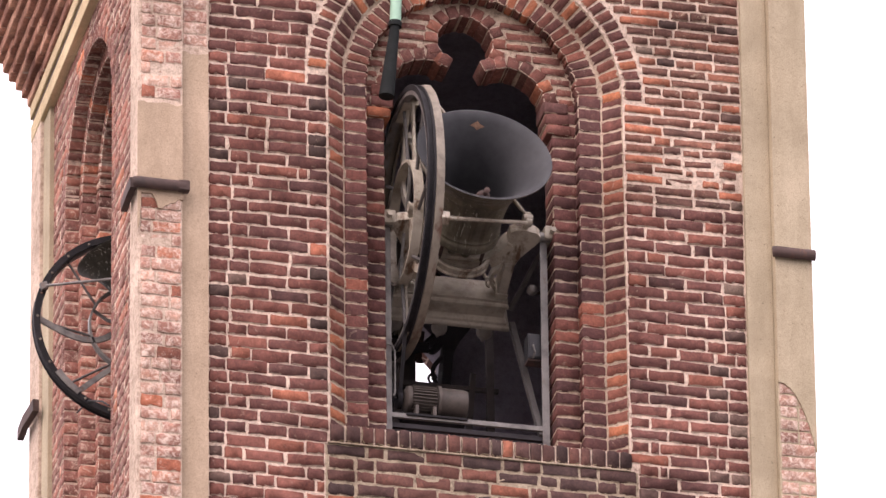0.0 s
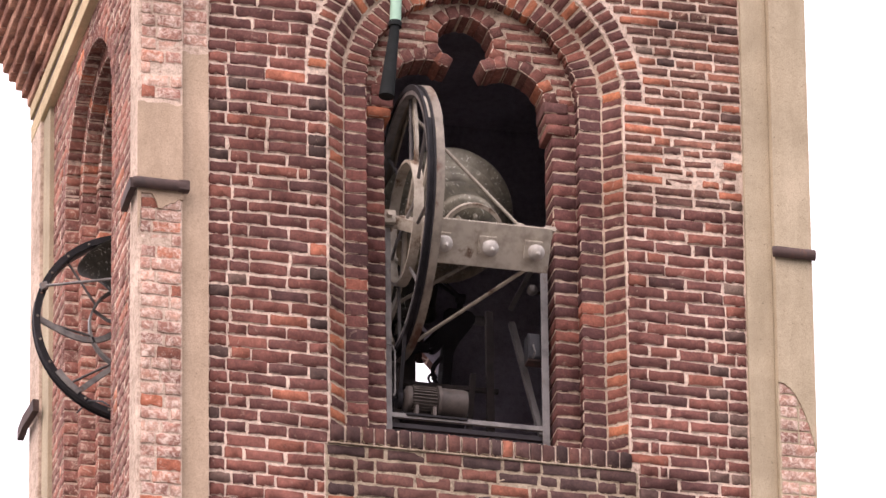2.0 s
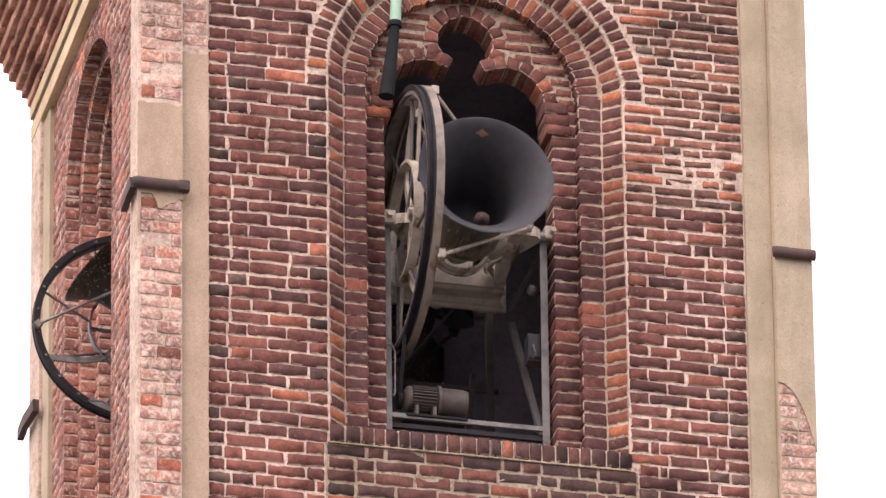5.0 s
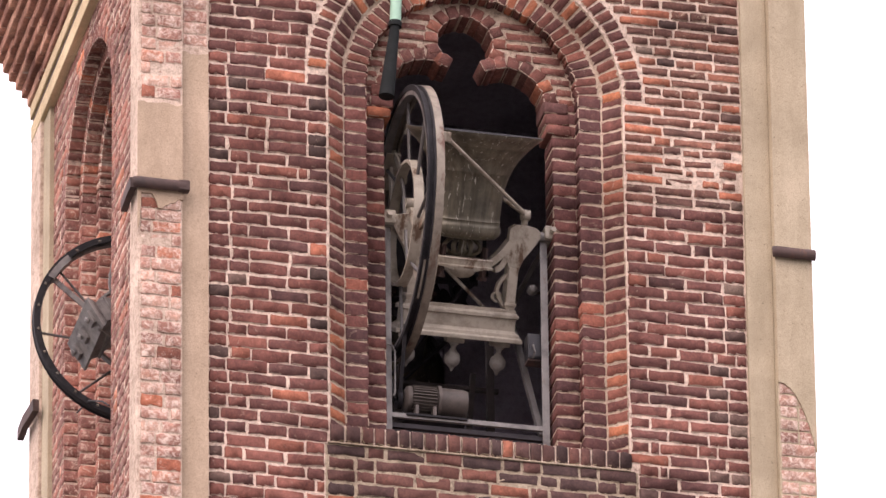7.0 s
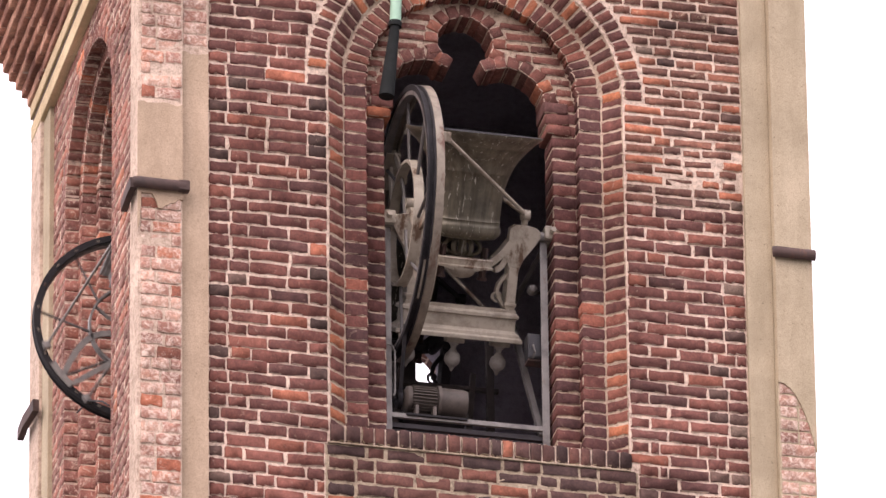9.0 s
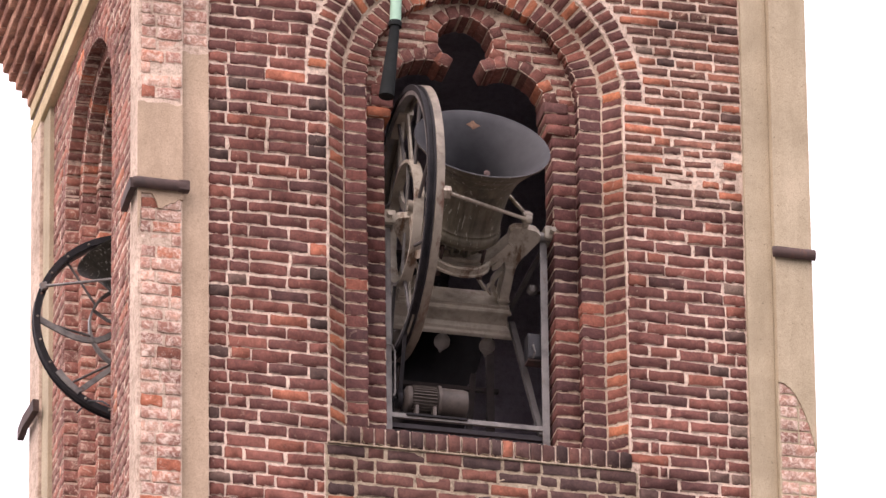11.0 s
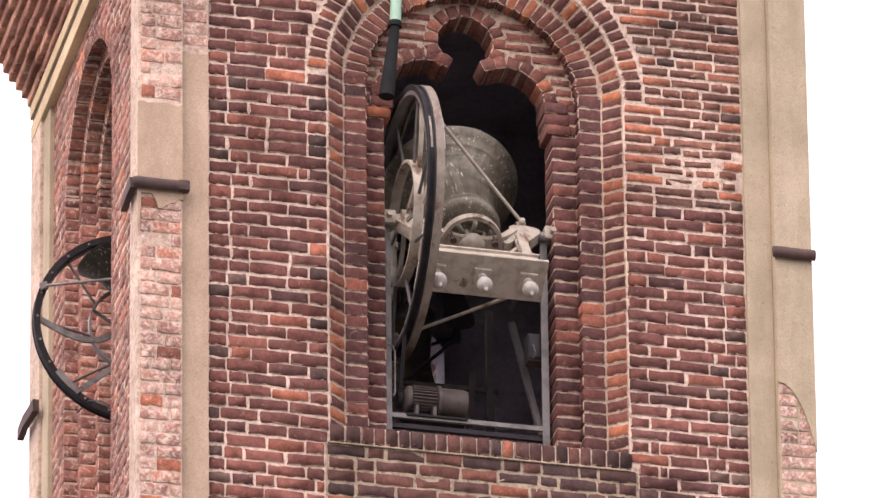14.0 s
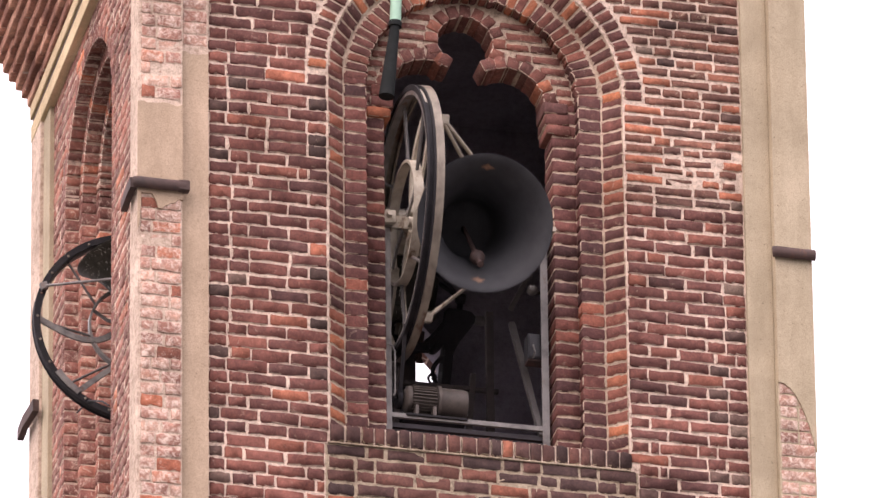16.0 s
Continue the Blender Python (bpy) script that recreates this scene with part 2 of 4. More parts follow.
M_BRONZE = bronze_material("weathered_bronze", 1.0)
# same bronze at 0.3 tone; on the rear bell it carries the belfry's shade
M_BRONZE_DIMMED = bronze_material("dimmed_bronze", 0.3)
# near-black colour holds the shade of the bell's hollow
M_BELL_IN = simple("shaded_bronze_inside", (0.024, 0.024, 0.028), (0.042, 0.043, 0.047), 6, 0.7, 0.0)
M_BARE = simple("rubbed_brown_bronze", (0.16, 0.085, 0.055), (0.32, 0.19, 0.12), 40, 0.6, 0.2)
M_PATINA = simple("black_patina", (0.03, 0.028, 0.026), (0.065, 0.06, 0.052), 18, 0.6)
M_PAVE = simple("grey_square_paving", (0.062, 0.058, 0.055), (0.095, 0.090, 0.084), 1.5, 0.9)
# pale purple-grey: lens haze over the dark room, put into the wall colour
M_INSIDE = mortar_material("haze_lifted_inner_brick", (0.36, 0.335, 0.39), (0.26, 0.24, 0.28))




def brickwall_material():
    """Brick coursing for walls that only close the tower."""
    m, n, l, b = nodes_of("coursed_brick")
    pos, sep, cmb, add2 = n.new("ShaderNodeNewGeometry"), n.new("ShaderNodeSeparateXYZ"), n.new("ShaderNodeCombineXYZ"), n.new("ShaderNodeMath")
    l.new(pos.outputs["Position"], sep.inputs[0])
    l.new(sep.outputs["X"], add2.inputs[0])
    l.new(sep.outputs["Y"], add2.inputs[1])
    l.new(add2.outputs[0], cmb.inputs["X"])
    l.new(sep.outputs["Z"], cmb.inputs["Y"])
    t = n.new("ShaderNodeTexBrick")
    l.new(cmb.outputs[0], t.inputs["Vector"])
    t.inputs["Color1"].default_value, t.inputs["Color2"].default_value = (0.10, 0.05, 0.044, 1), (0.21, 0.09, 0.068, 1)
    t.inputs["Mortar"].default_value = (0.55, 0.41, 0.33, 1)
    t.inputs["Scale"].default_value, t.inputs["Mortar Size"].default_value = 1.0, 0.006
    t.inputs["Brick Width"].default_value, t.inputs["Row Height"].default_value = 0.25, 0.0843
    g = noise_tex(n, l, 18, 7, 0.7, "World")
    r = ramp(n, [(0.3, (0.6, 0.58, 0.58)), (0.7, (1.35, 1.3, 1.28))])
    l.new(g.outputs[0], r.inputs[0])
    l.new(mix(n, l, 1.0, t.outputs["Color"], r.outputs[0], "MULTIPLY"), b.inputs["Base Color"])
    b.inputs["Roughness"].default_value = 0.92
    bump(n, l, b, t.outputs["Fac"], -0.5, 0.008)
    return m


M_COURSED = brickwall_material()


# ---- mesh helpers ----
def part(name, bm, material, parent=None, label="", smooth=None):
    """Links a bmesh as one mesh object, under a thing or part."""
    me = bpy.data.meshes.new(name)
    bmesh.ops.recalc_face_normals(bm, faces=bm.faces)
    if smooth is not None:
        for f in bm.faces:
            f.smooth = True
        for e in bm.edges:
            if len(e.link_faces) == 2 and e.calc_face_angle(0) > radians(smooth):
                e.smooth = False
    bm.to_mesh(me)
    bm.free()
    me.materials.append(material)
    ob = new(name, me)
    if parent:
        ob.parent = parent
    if label:
        ob["label"] = label
    return ob


def thing(name, label, category, group="", kind="", at=None):
    ob = new(name)
    ob.empty_display_size = 0.1
    if at is not None:
        ob.matrix_basis = at
    return tagged(ob, label, category, group, kind)


def box(bm, x0, x1, y0, y1, z0, z1, bevel=0.0, m=None):
    vs = [bm.verts.new((x, y, z)) for z in (z0, z1) for y in (y0, y1) for x in (x0, x1)]
    fs = [bm.faces.new([vs[i] for i in q]) for q in ((0, 2, 3, 1), (4, 5, 7, 6), (0, 1, 5, 4), (2, 6, 7, 3), (0, 4, 6, 2), (1, 3, 7, 5))]
    if bevel:
        r = bmesh.ops.bevel(bm, geom=list({e for f in fs for e in f.edges}), offset=bevel, segments=2, affect="EDGES", profile=0.6)
        vs = list({v for f in r["faces"] for v in f.verts} | {v for v in vs if v.is_valid})
    if m is not None:
        bmesh.ops.transform(bm, matrix=m, verts=[v for v in vs if v.is_valid])
    return bm


def revolve(bm, profile, n=48, axis="Z", origin=(0, 0, 0), close=False, a0=0.0, a1=360.0):
    """profile: (radius, along) pairs, turned round the axis."""
    full = abs(a1 - a0) >= 359.9
    rings = []
    for k in range(n if full else n + 1):
        a = radians(a0 + (a1 - a0) * k / n)
        c, s = math.cos(a), math.sin(a)
        ring = []
        for r, h in profile:
            p = {"Z": (r * c, r * s, h), "X": (h, r * c, r * s), "Y": (r * c, h, r * s)}[axis]
            ring.append(bm.verts.new((p[0] + origin[0], p[1] + origin[1], p[2] + origin[2])))
        rings.append(ring)
    m = len(profile)
    for k in range(n):
        a, b = rings[k], rings[(k + 1) % len(rings)]
        for i in range(m if close else m - 1):
            j = (i + 1) % m
            bm.faces.new((a[i], a[j], b[j], b[i]))
    if not close and full:
        bmesh.ops.remove_doubles(bm, verts=bm.verts, dist=1e-6)
    return bm


def rod(bm, p0, p1, r, n=10, r1=None):
    p0, p1 = Vector(p0), Vector(p1)
    d = p1 - p0
    q = d.to_track_quat("Z", "Y").to_matrix().to_4x4()
    bmesh.ops.create_cone(bm, cap_ends=True, segments=n, radius1=r, radius2=r if r1 is None else r1, depth=d.length,
                          matrix=Matrix.Translation((p0 + p1) / 2) @ q)
    return bm


def sweep(bm, pts, w, h, side=(1, 0, 0), round_n=0):
    """A bar of section w x h (or a round one) along points; side is the direction of its width."""
    pts = [Vector(p) for p in pts]
    rings = []
    for i, p in enumerate(pts):
        t = (pts[min(i + 1, len(pts) - 1)] - pts[max(i - 1, 0)]).normalized()
        s = Vector(side)
        s = (s - t * s.dot(t)).normalized()
        u = t.cross(s)
        if round_n:
            ring = [p + s * (w / 2 * math.cos(2 * math.pi * k / round_n)) + u * (h / 2 * math.sin(2 * math.pi * k / round_n)) for k in range(round_n)]
        else:
            ring = [p + s * w / 2 + u * h / 2, p - s * w / 2 + u * h / 2, p - s * w / 2 - u * h / 2, p + s * w / 2 - u * h / 2]
        rings.append([bm.verts.new(v) for v in ring])
    k = len(rings[0])
    for a, b in zip(rings, rings[1:]):
        for i in range(k):
            bm.faces.new((a[i], a[(i + 1) % k], b[(i + 1) % k], b[i]))
    bm.faces.new(rings[0])
    bm.faces.new(rings[-1][::-1])
    return bm


def prism(bm, outline, y0, y1):
    """An outline of (x, z) drawn out from y0 to y1."""
    a = [bm.verts.new((x, y0, z)) for x, z in outline]
    b = [bm.verts.new((x, y1, z)) for x, z in outline]
    bm.faces.new(a)
    bm.faces.new(b[::-1])
    for i in range(len(a)):
        j = (i + 1) % len(a)
        bm.faces.new((a[j], a[i], b[i], b[j]))
    return bm


def pierced(bm, outer, inner0, inner1, y0, y1):
    """A slab between y0 and y1 with an opening whose outline may differ front and back (a splay)."""
    loops = []
    for y, hole in ((y0, inner0), (y1, inner1)):
        o = [bm.verts.new((x, y, z)) for x, z in outer]
        i = [bm.verts.new((x, y, z)) for x, z in hole]
        es = [bm.edges.new((lp[k], lp[(k + 1) % len(lp)])) for lp in (o, i) for k in range(len(lp))]
        bmesh.ops.triangle_fill(bm, use_beauty=True, use_dissolve=False, edges=es)
        loops.append((o, i))
    for which in (0, 1):
        a, b = loops[0][which], loops[1][which]
        for k in range(len(a)):
            j = (k + 1) % len(a)
            bm.faces.new((a[k], a[j], b[j], b[k]))
    return bm


# ---- brick pieces: worn blocks that share a few meshes ----
def brick_shapes(count, aspect, seed, ease=1.0):
    """Worn bricks of unit length, depth and height, their outer face at y = 0 (towards -y); lists of verts and faces, and which of the arrises have mortar smeared on them."""
    rng = random.Random(seed)
    made = []
    for _ in range(count):
        def jig(a):
            return rng.uniform(-a, a)
        loop = []
        for sx, sz in ((-1, 1), (1, 1), (1, -1), (-1, -1)):
            cx, cz = rng.uniform(0.012, 0.06) * 3.6 / max(aspect, 1.6) * 0.6, rng.uniform(0.05, 0.18)
            a, b = (sx * (0.5 - cx), sz * 0.5 + jig(0.08)), (sx * 0.5 + jig(0.018), sz * (0.5 - cz))
            loop += [b, a] if sx * sz < 0 else [a, b]
            if sx == -1 and sz == 1:
                loop += [(-0.25 + jig(0.08), 0.5 + jig(0.07)), (jig(0.08), 0.5 + jig(0.07)), (0.25 + jig(0.08), 0.5 + jig(0.07))]
            if sx == 1 and sz == -1:
                loop += [(0.25 + jig(0.08), -0.5 + jig(0.07)), (jig(0.08), -0.5 + jig(0.07)), (-0.25 + jig(0.08), -0.5 + jig(0.07))]
        ex, ez = 0.036 * 3.0 / max(aspect, 1.4), 0.062
        k = len(loop)
        v = [(x, 1.0, z) for x, z in loop]
        v += [(x, ease * (0.08 + rng.uniform(0, 0.08)), z) for x, z in loop]
        v += [(x * (1 - 2 * ex * rng.uniform(0.5, 1.1)), ease * rng.uniform(-0.025, 0.03), z * (1 - 2 * ez * rng.uniform(0.6, 1.1))) for x, z in loop]
        f = [(a + q, a + (q + 1) % k, a + k + (q + 1) % k, a + k + q) for a in (0, k) for q in range(k)]
        f.append(tuple(range(2 * k, 3 * k)))
        limed = [1 if k <= q < 2 * k and rng.random() < (0, 0.3, 0.3, 0.3, 0.3, 0, 0.35, 0, 0.75, 0.75, 0.75, 0.75, 0, 0.35)[q % k] else 0 for q in range(len(f))]
        made.append((v, f, limed))
    return made


LONG, SHORT, DEEP = brick_shapes(14, 3.6, 3), brick_shapes(10, 1.7, 5), brick_shapes(10, 1.7, 7, 0.22)


MORTAR_OF = {m.name: M_WASH for m in (M_PALE, M_PALE_REST, M_BARED)}
MORTAR_OF.update({m.name: m for m in (M_DUSTY, M_GLAZED)})
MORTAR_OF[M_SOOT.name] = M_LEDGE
MORTAR_OF.update({m.name: M_MORTAR_DARK for m in (M_WARM, M_WARM_REST, M_DARK, M_DARK_REST)})


class Pieces:
    """Collects bricks (matrix, long or short) and makes them into parts or one joined mesh."""
    cache = {}

    def __init__(self, seed):
        self.rng, self.rows = random.Random(seed), []

    def put(self, m, w, d, h):
        k = w / h
        self.rows.append((m @ Matrix.Diagonal((w, d, h, 1)), 200 + self.rng.randrange(10) if d > 0.07 else self.rng.randrange(14) if k > 2.3 else 100 + self.rng.randrange(10)))

    def shape(self, i):
        return LONG[i] if i < 100 else SHORT[i - 100] if i < 200 else DEEP[i - 200]

    def parts(self, parent, material, rows, name="brick"):
        for m, i in rows:
            key = (i, material.name)
            if key not in Pieces.cache:
                me = bpy.data.meshes.new("brick")
                v, f, limed = self.shape(i)
                me.from_pydata(v, [], f)
                me.shade_smooth()
                me.materials.append(material)
                me.materials.append(MORTAR_OF.get(material.name, M_MORTAR))
                me.polygons.foreach_set("material_index", limed)
                Pieces.cache[key] = me
            ob = new(name, Pieces.cache[key])
            ob.parent = parent
            ob.matrix_basis = m

    def joined(self, parent, material, rows, name="brickwork"):
        if not rows:
            return
        vs, fs, mi = [], [], []
        for m, i in rows:
            v, f, limed = self.shape(i)
            mi.extend(limed)
            base = len(vs)
            vs.extend([tuple(m @ Vector(p)) for p in v])
            fs.extend([tuple(base + q for q in face) for face in f])
        me = bpy.data.meshes.new(name)
        me.from_pydata(vs, [], fs)
        me.shade_smooth()
        me.materials.append(material)
        me.materials.append(MORTAR_OF.get(material.name, M_MORTAR))
        me.polygons.foreach_set("material_index", mi)
        ob = new(name, me)
        ob.parent = parent
        ob["kind"] = "stuff"

    def split(self, parent, m_part, m_rest, want, limit=300, name="brick"):
        near = [r for r in self.rows if want(r[0].translation)][:limit]
        ids = {id(r) for r in near}
        self.parts(parent, m_part, near, name)
        self.joined(parent, m_rest, [r for r in self.rows if id(r) not in ids])


COURSE, JOINT = 0.0843, 0.016


def lay(pieces, spans, z, depth, y, rng, ragged=0.004, headers=0.35, broken=None, course=COURSE, bond=None, glazed=None):
    """One course of bricks over the free spans at height z (its middle). With bond (an index of the course), two stretchers
    follow one header from the edge of the opening outwards; without it lengths are mixed. glazed takes some headers."""
    for s0, s1 in spans:
        total, widths = s1 - s0, []
        if total < 0.04:
            continue
        left = total
        k = 0
        while left > 0.035:
            if bond is None:
                w = rng.choice((0.245, 0.115, 0.18)) if k == 0 else 0.12 if rng.random() < headers else rng.uniform(0.225, 0.265)
            else:
                w = (0.245, 0.245, 0.125)[(k + (2 if bond % 2 else 0)) % 3] * rng.uniform(0.95, 1.05)
                if rng.random() < 0.07:
                    w = rng.choice((0.06, 0.125, 0.18))
            if left - w < 0.07:
                w = left if left < 0.28 else left / 2
            widths.append(w)
            left -= w
            k += 1
        if bond is not None and s1 <= MID:
            widths.reverse()
        x = s0
        for w in widths:
            j = rng.uniform(0.005, 0.016)
            h = course - (rng.uniform(0.010, 0.020) if course < 0.07 else rng.uniform(0.005, 0.016))
            m = Matrix.Translation((x + w / 2, y + rng.uniform(-ragged, ragged), z + rng.uniform(-0.003, 0.003) + 0.012 * noise.noise((x * 1.3, z * 1.7, y)))) @ pose(0, 0, 0, 0, rng.uniform(-0.7, 0.7), 0)
            into = pieces
            if broken and broken[0] < x < broken[1] and broken[2] < z < broken[3]:
                # a patched stretch: short broken bricks, a few of them gone
                w2 = min(w, rng.uniform(0.10, 0.21))
                m = Matrix.Translation((x + w2 / 2, y + rng.uniform(-0.002, 0.006), z + rng.uniform(-0.008, 0.008))) @ pose(0, 0, 0, 0, rng.uniform(-7, 7), 0)
                h, j = h * rng.uniform(0.72, 1.0), 0.016
                if rng.random() < 0.03:
                    x += w
                    continue
                if w - w2 > 0.06:
                    into.put(Matrix.Translation((x + (w + w2) / 2, y, z + rng.uniform(-0.01, 0.01))) @ pose(0, 0, 0, 0, rng.uniform(-9, 9), 0), w - w2 - 0.02, depth, h * 0.9)
                into.put(m, w2 - j, depth, h)
                x += w
                continue
            if glazed and 0.05 < w < 0.15 and rng.random() < 0.20:
                into = glazed
            if w > 0.05:
                into.put(m, w - j, depth, h)
            x += w


def arch(xc, half, zs, z0, n=32):
    """Outline of a round-arched opening, from the lower left corner round to the lower right."""
    pts = [(xc - half, z0)]
    for k in range(n + 1):
        a = math.pi * (1 - k / n)
        pts.append((xc + half * math.cos(a), zs + half * math.sin(a)))
    return pts + [(xc + half, z0)]


# ---- the tower ----
XC, ZS, SILL = -0.026, 0.87, -1.57          # front opening: middle, springing, bottom
MID = XC
LOW, HIGH = -2.6, 2.02                       # belfry storey, underside of the string course
LEFT, RIGHT, BACK = -2.146, 2.044, 3.33      # faces of the corner pilasters
F_L, F_R = -1.70, 1.65                       # brick field of the front

ground = tagged(part("ground", box(bmesh.new(), -900, 900, -900, 900, GROUND - 0.5, GROUND), M_PAVE), "grey stone paving of the square below the tower", "ground", kind="structure")

bm = bmesh.new()
box(bm, LEFT + 0.05, RIGHT - 0.05, -0.03, BACK - 0.05, GROUND, LOW - 0.004)
shaft = tagged(part("wall_shaft", bm, M_COURSED), "tall red brick shaft of the bell tower", "wall", kind="structure")


def trefoil(z0):
    """The cusped inner opening: straight jambs, two side lobes and a round lobe on top."""
    p = [(-0.566, z0), (-0.566, 0.70), (-0.532, 0.74)]
    for k in range(11):
        a = radians(180 - 122 * k / 10)
        p.append((-0.298 + 0.236 * math.cos(a), 0.875 + 0.236 * math.sin(a)))
    for k in range(21):
        a = radians(228 - 276 * k / 20)
        p.append((-0.047 + 0.178 * math.cos(a), 1.262 + 0.178 * math.sin(a)))
    for k in range(11):
        a = radians(122 - 122 * k / 10)
        p.append((0.216 + 0.236 * math.cos(a), 0.875 + 0.236 * math.sin(a)))
    return p + [(0.450, 0.74), (0.494, 0.70), (0.494, z0)]


def in_arch(xc, half, zs, z):
    """Half the width of an arch at height z, or 0 above it."""
    if z <= zs:
        return half
    d = half * half - (z - zs) ** 2
    return math.sqrt(d) if d > 0 else 0.0


# front wall: four leaves of masonry, each with a narrower opening
outer = [(F_L - 0.1, LOW), (F_R + 0.1, LOW), (F_R + 0.1, HIGH + 0.9), (F_L - 0.1, HIGH + 0.9)]
bm = bmesh.new()
pierced(bm, outer, arch(XC, 0.925, ZS, SILL), arch(XC, 0.807, ZS, SILL), 0.0, 0.09)
pierced(bm, outer, arch(XC, 0.671, ZS, SILL), arch(XC, 0.671, ZS, SILL), 0.0903, 0.17)
pierced(bm, outer, trefoil(SILL), trefoil(SILL), 0.1703, 0.36)
wall_front = tagged(part("wall_front", bm, M_MORTAR), "weathered red brick belfry wall with a stepped round-arched opening", "wall", kind="structure")
# everything behind the wall face takes the darker mortar
wall_front.data.materials.append(M_MORTAR_DARK)
for f in wall_front.data.polygons:
    f.material_index = 1 if f.center.y > 0.002 else 0
bm = bmesh.new()
pierced(bm, outer, arch(XC, 0.72, ZS + 0.1, SILL), arch(XC, 0.72, ZS + 0.1, SILL), 0.3603, 0.62)
tagged(part("wall_front_inner", bm, M_INSIDE), "inner leaf of the belfry wall, its purple-grey lifted for haze", "wall", kind="structure")

# left wall, the same in its own space: x runs towards the camera, y into the wall
TURN = Matrix.Translation((-2.092, 0, 0)) @ pose(0, 0, 0, 0, 0, -90)
LC, LH, LS, LSILL = -1.71, 0.735, 1.07, -1.75
l_outer = [(-3.12, LOW), (-0.12, LOW), (-0.12, HIGH + 0.9), (-3.12, HIGH + 0.9)]
bm = bmesh.new()
pierced(bm, l_outer, arch(LC, LH, LS, LSILL), arch(LC, LH, LS, LSILL), 0.0, 0.085)
for step, d0, d1 in ((0.10, 0.0853, 0.175), (0.20, 0.1753, 0.40)):
    hole = arch(LC, LH - step, LS, LSILL)[:-1] + [(LC + LH - step, LS - 0.25), (LC + LH - 0.01, LS - 0.25), (LC + LH - 0.01, LSILL)]
    pierced(bm, l_outer, hole, hole, d0, d1)
wall_left = tagged(part("wall_left", bm, M_MORTAR), "side brick wall of the belfry with a narrow arched opening", "wall", kind="structure")
wall_left.matrix_basis = TURN

# the sides that close the belfry
bm = bmesh.new()
box(bm, 1.62, RIGHT - 0.13, 0.1, BACK - 0.13, LOW, HIGH + 0.9)
tagged(part("wall_right", bm, M_INSIDE), "dark far side wall of the belfry", "wall", kind="structure")
tagged(part("wall_right_outer", box(bmesh.new(), RIGHT - 0.1297, RIGHT - 0.06, 0.201, BACK - 0.05, LOW, HIGH), M_COURSED), "red brick outer face of the far side wall", "wall", kind="structure")
rear = [(-0.62, -0.30), (-0.62, 0.62), (-0.45, 0.84), (-0.11, 0.93), (0.26, 0.84), (0.455, 0.62), (0.455, -0.30)]
bm = bmesh.new()
pierced(bm, [(LEFT + 0.1, LOW), (RIGHT - 0.1, LOW), (RIGHT - 0.1, HIGH + 0.9), (LEFT + 0.1, HIGH + 0.9)], rear, rear, 2.95, 3.19)
tagged(part("wall_back", bm, M_INSIDE), "dark rear belfry wall with an arched opening to the sky", "wall", kind="structure")
bm = bmesh.new()
pierced(bm, [(LEFT + 0.25, LOW), (RIGHT - 0.13, LOW), (RIGHT - 0.13, HIGH), (LEFT + 0.25, HIGH)], rear, rear, 3.1905, 3.28)
tagged(part("wall_back_outer", bm, M_COURSED), "red brick outer face of the rear wall with an arched opening", "wall", kind="structure")
tagged(part("floor", box(bmesh.new(), -1.95, 1.85, 0.3, 3.2, -2.3, -1.9), M_WOOD), "dark timber belfry floor", "floor", kind="structure")
tagged(part("ceiling", box(bmesh.new(), -1.70, 1.618, 0.622, 2.948, 2.25, 2.33), M_INSIDE), "dark boarded belfry ceiling", "ceiling", kind="structure")


# corner pilasters with their inner steps
def pilaster(name, label, x0, x1, y0, y1, material):
    return tagged(part(name, box(bmesh.new(), x0, x1, y0, y1, LOW, HIGH, 0.006), material), label, "pilaster", "corner pilasters", "structure")


near_left = pilaster("pilaster", "limewashed brick corner pilaster, partly cement rendered", LEFT, -1.872, -0.08, 0.135, M_WASH)
step_left = pilaster("pilaster_step", "narrow step beside the corner pilaster, coated in cement render", -1.8717, -1.702, -0.03, 0.02, M_WASH)
near_right = pilaster("pilaster", "cement-rendered corner pilaster with bare brick showing low down", 1.814, RIGHT, -0.08, 0.2, M_PLASTER)
step_right = pilaster("pilaster_step", "narrow cement-rendered step beside the corner pilaster", 1.651, 1.8137, -0.03, 0.02, M_PLASTER)
side_step = pilaster("pilaster_step", "pale rendered side of the corner pilaster", LEFT + 0.02, -2.05, 0.1353, 0.26, M_WASH)
far_left = pilaster("pilaster", "pale rendered pilaster at the far corner", LEFT, -1.9, 3.03, BACK, M_WASH)
far_step = pilaster("pilaster_step", "cream rendered step of the far corner pilaster", LEFT + 0.022, -1.95, 2.83, 3.0297, M_PLASTER)


def coat(parent, low, x0, x1, z1, y, seed, ragged=0.0, material=M_PLASTER, thick=0.014):
    """Cement render over a lower edge given from side to side as (share of the width, height), its upper edge uneven."""
    rng = random.Random(seed)
    n = 24
    us, zs = [p[0] for p in low], [p[1] for p in low]
    bottom = [(x0 + (x1 - x0) * k / n, float(np.interp(k / n, us, zs)) + rng.uniform(-0.006, 0.006)) for k in range(n + 1)]
    top = [(x1 - (x1 - x0) * k / 9, z1 + rng.uniform(-1, 1) * ragged) for k in range(10)]
    return part("render_coat", prism(bmesh.new(), bottom + top, y - thick, y + 0.003), material, parent, "smooth beige cement render")


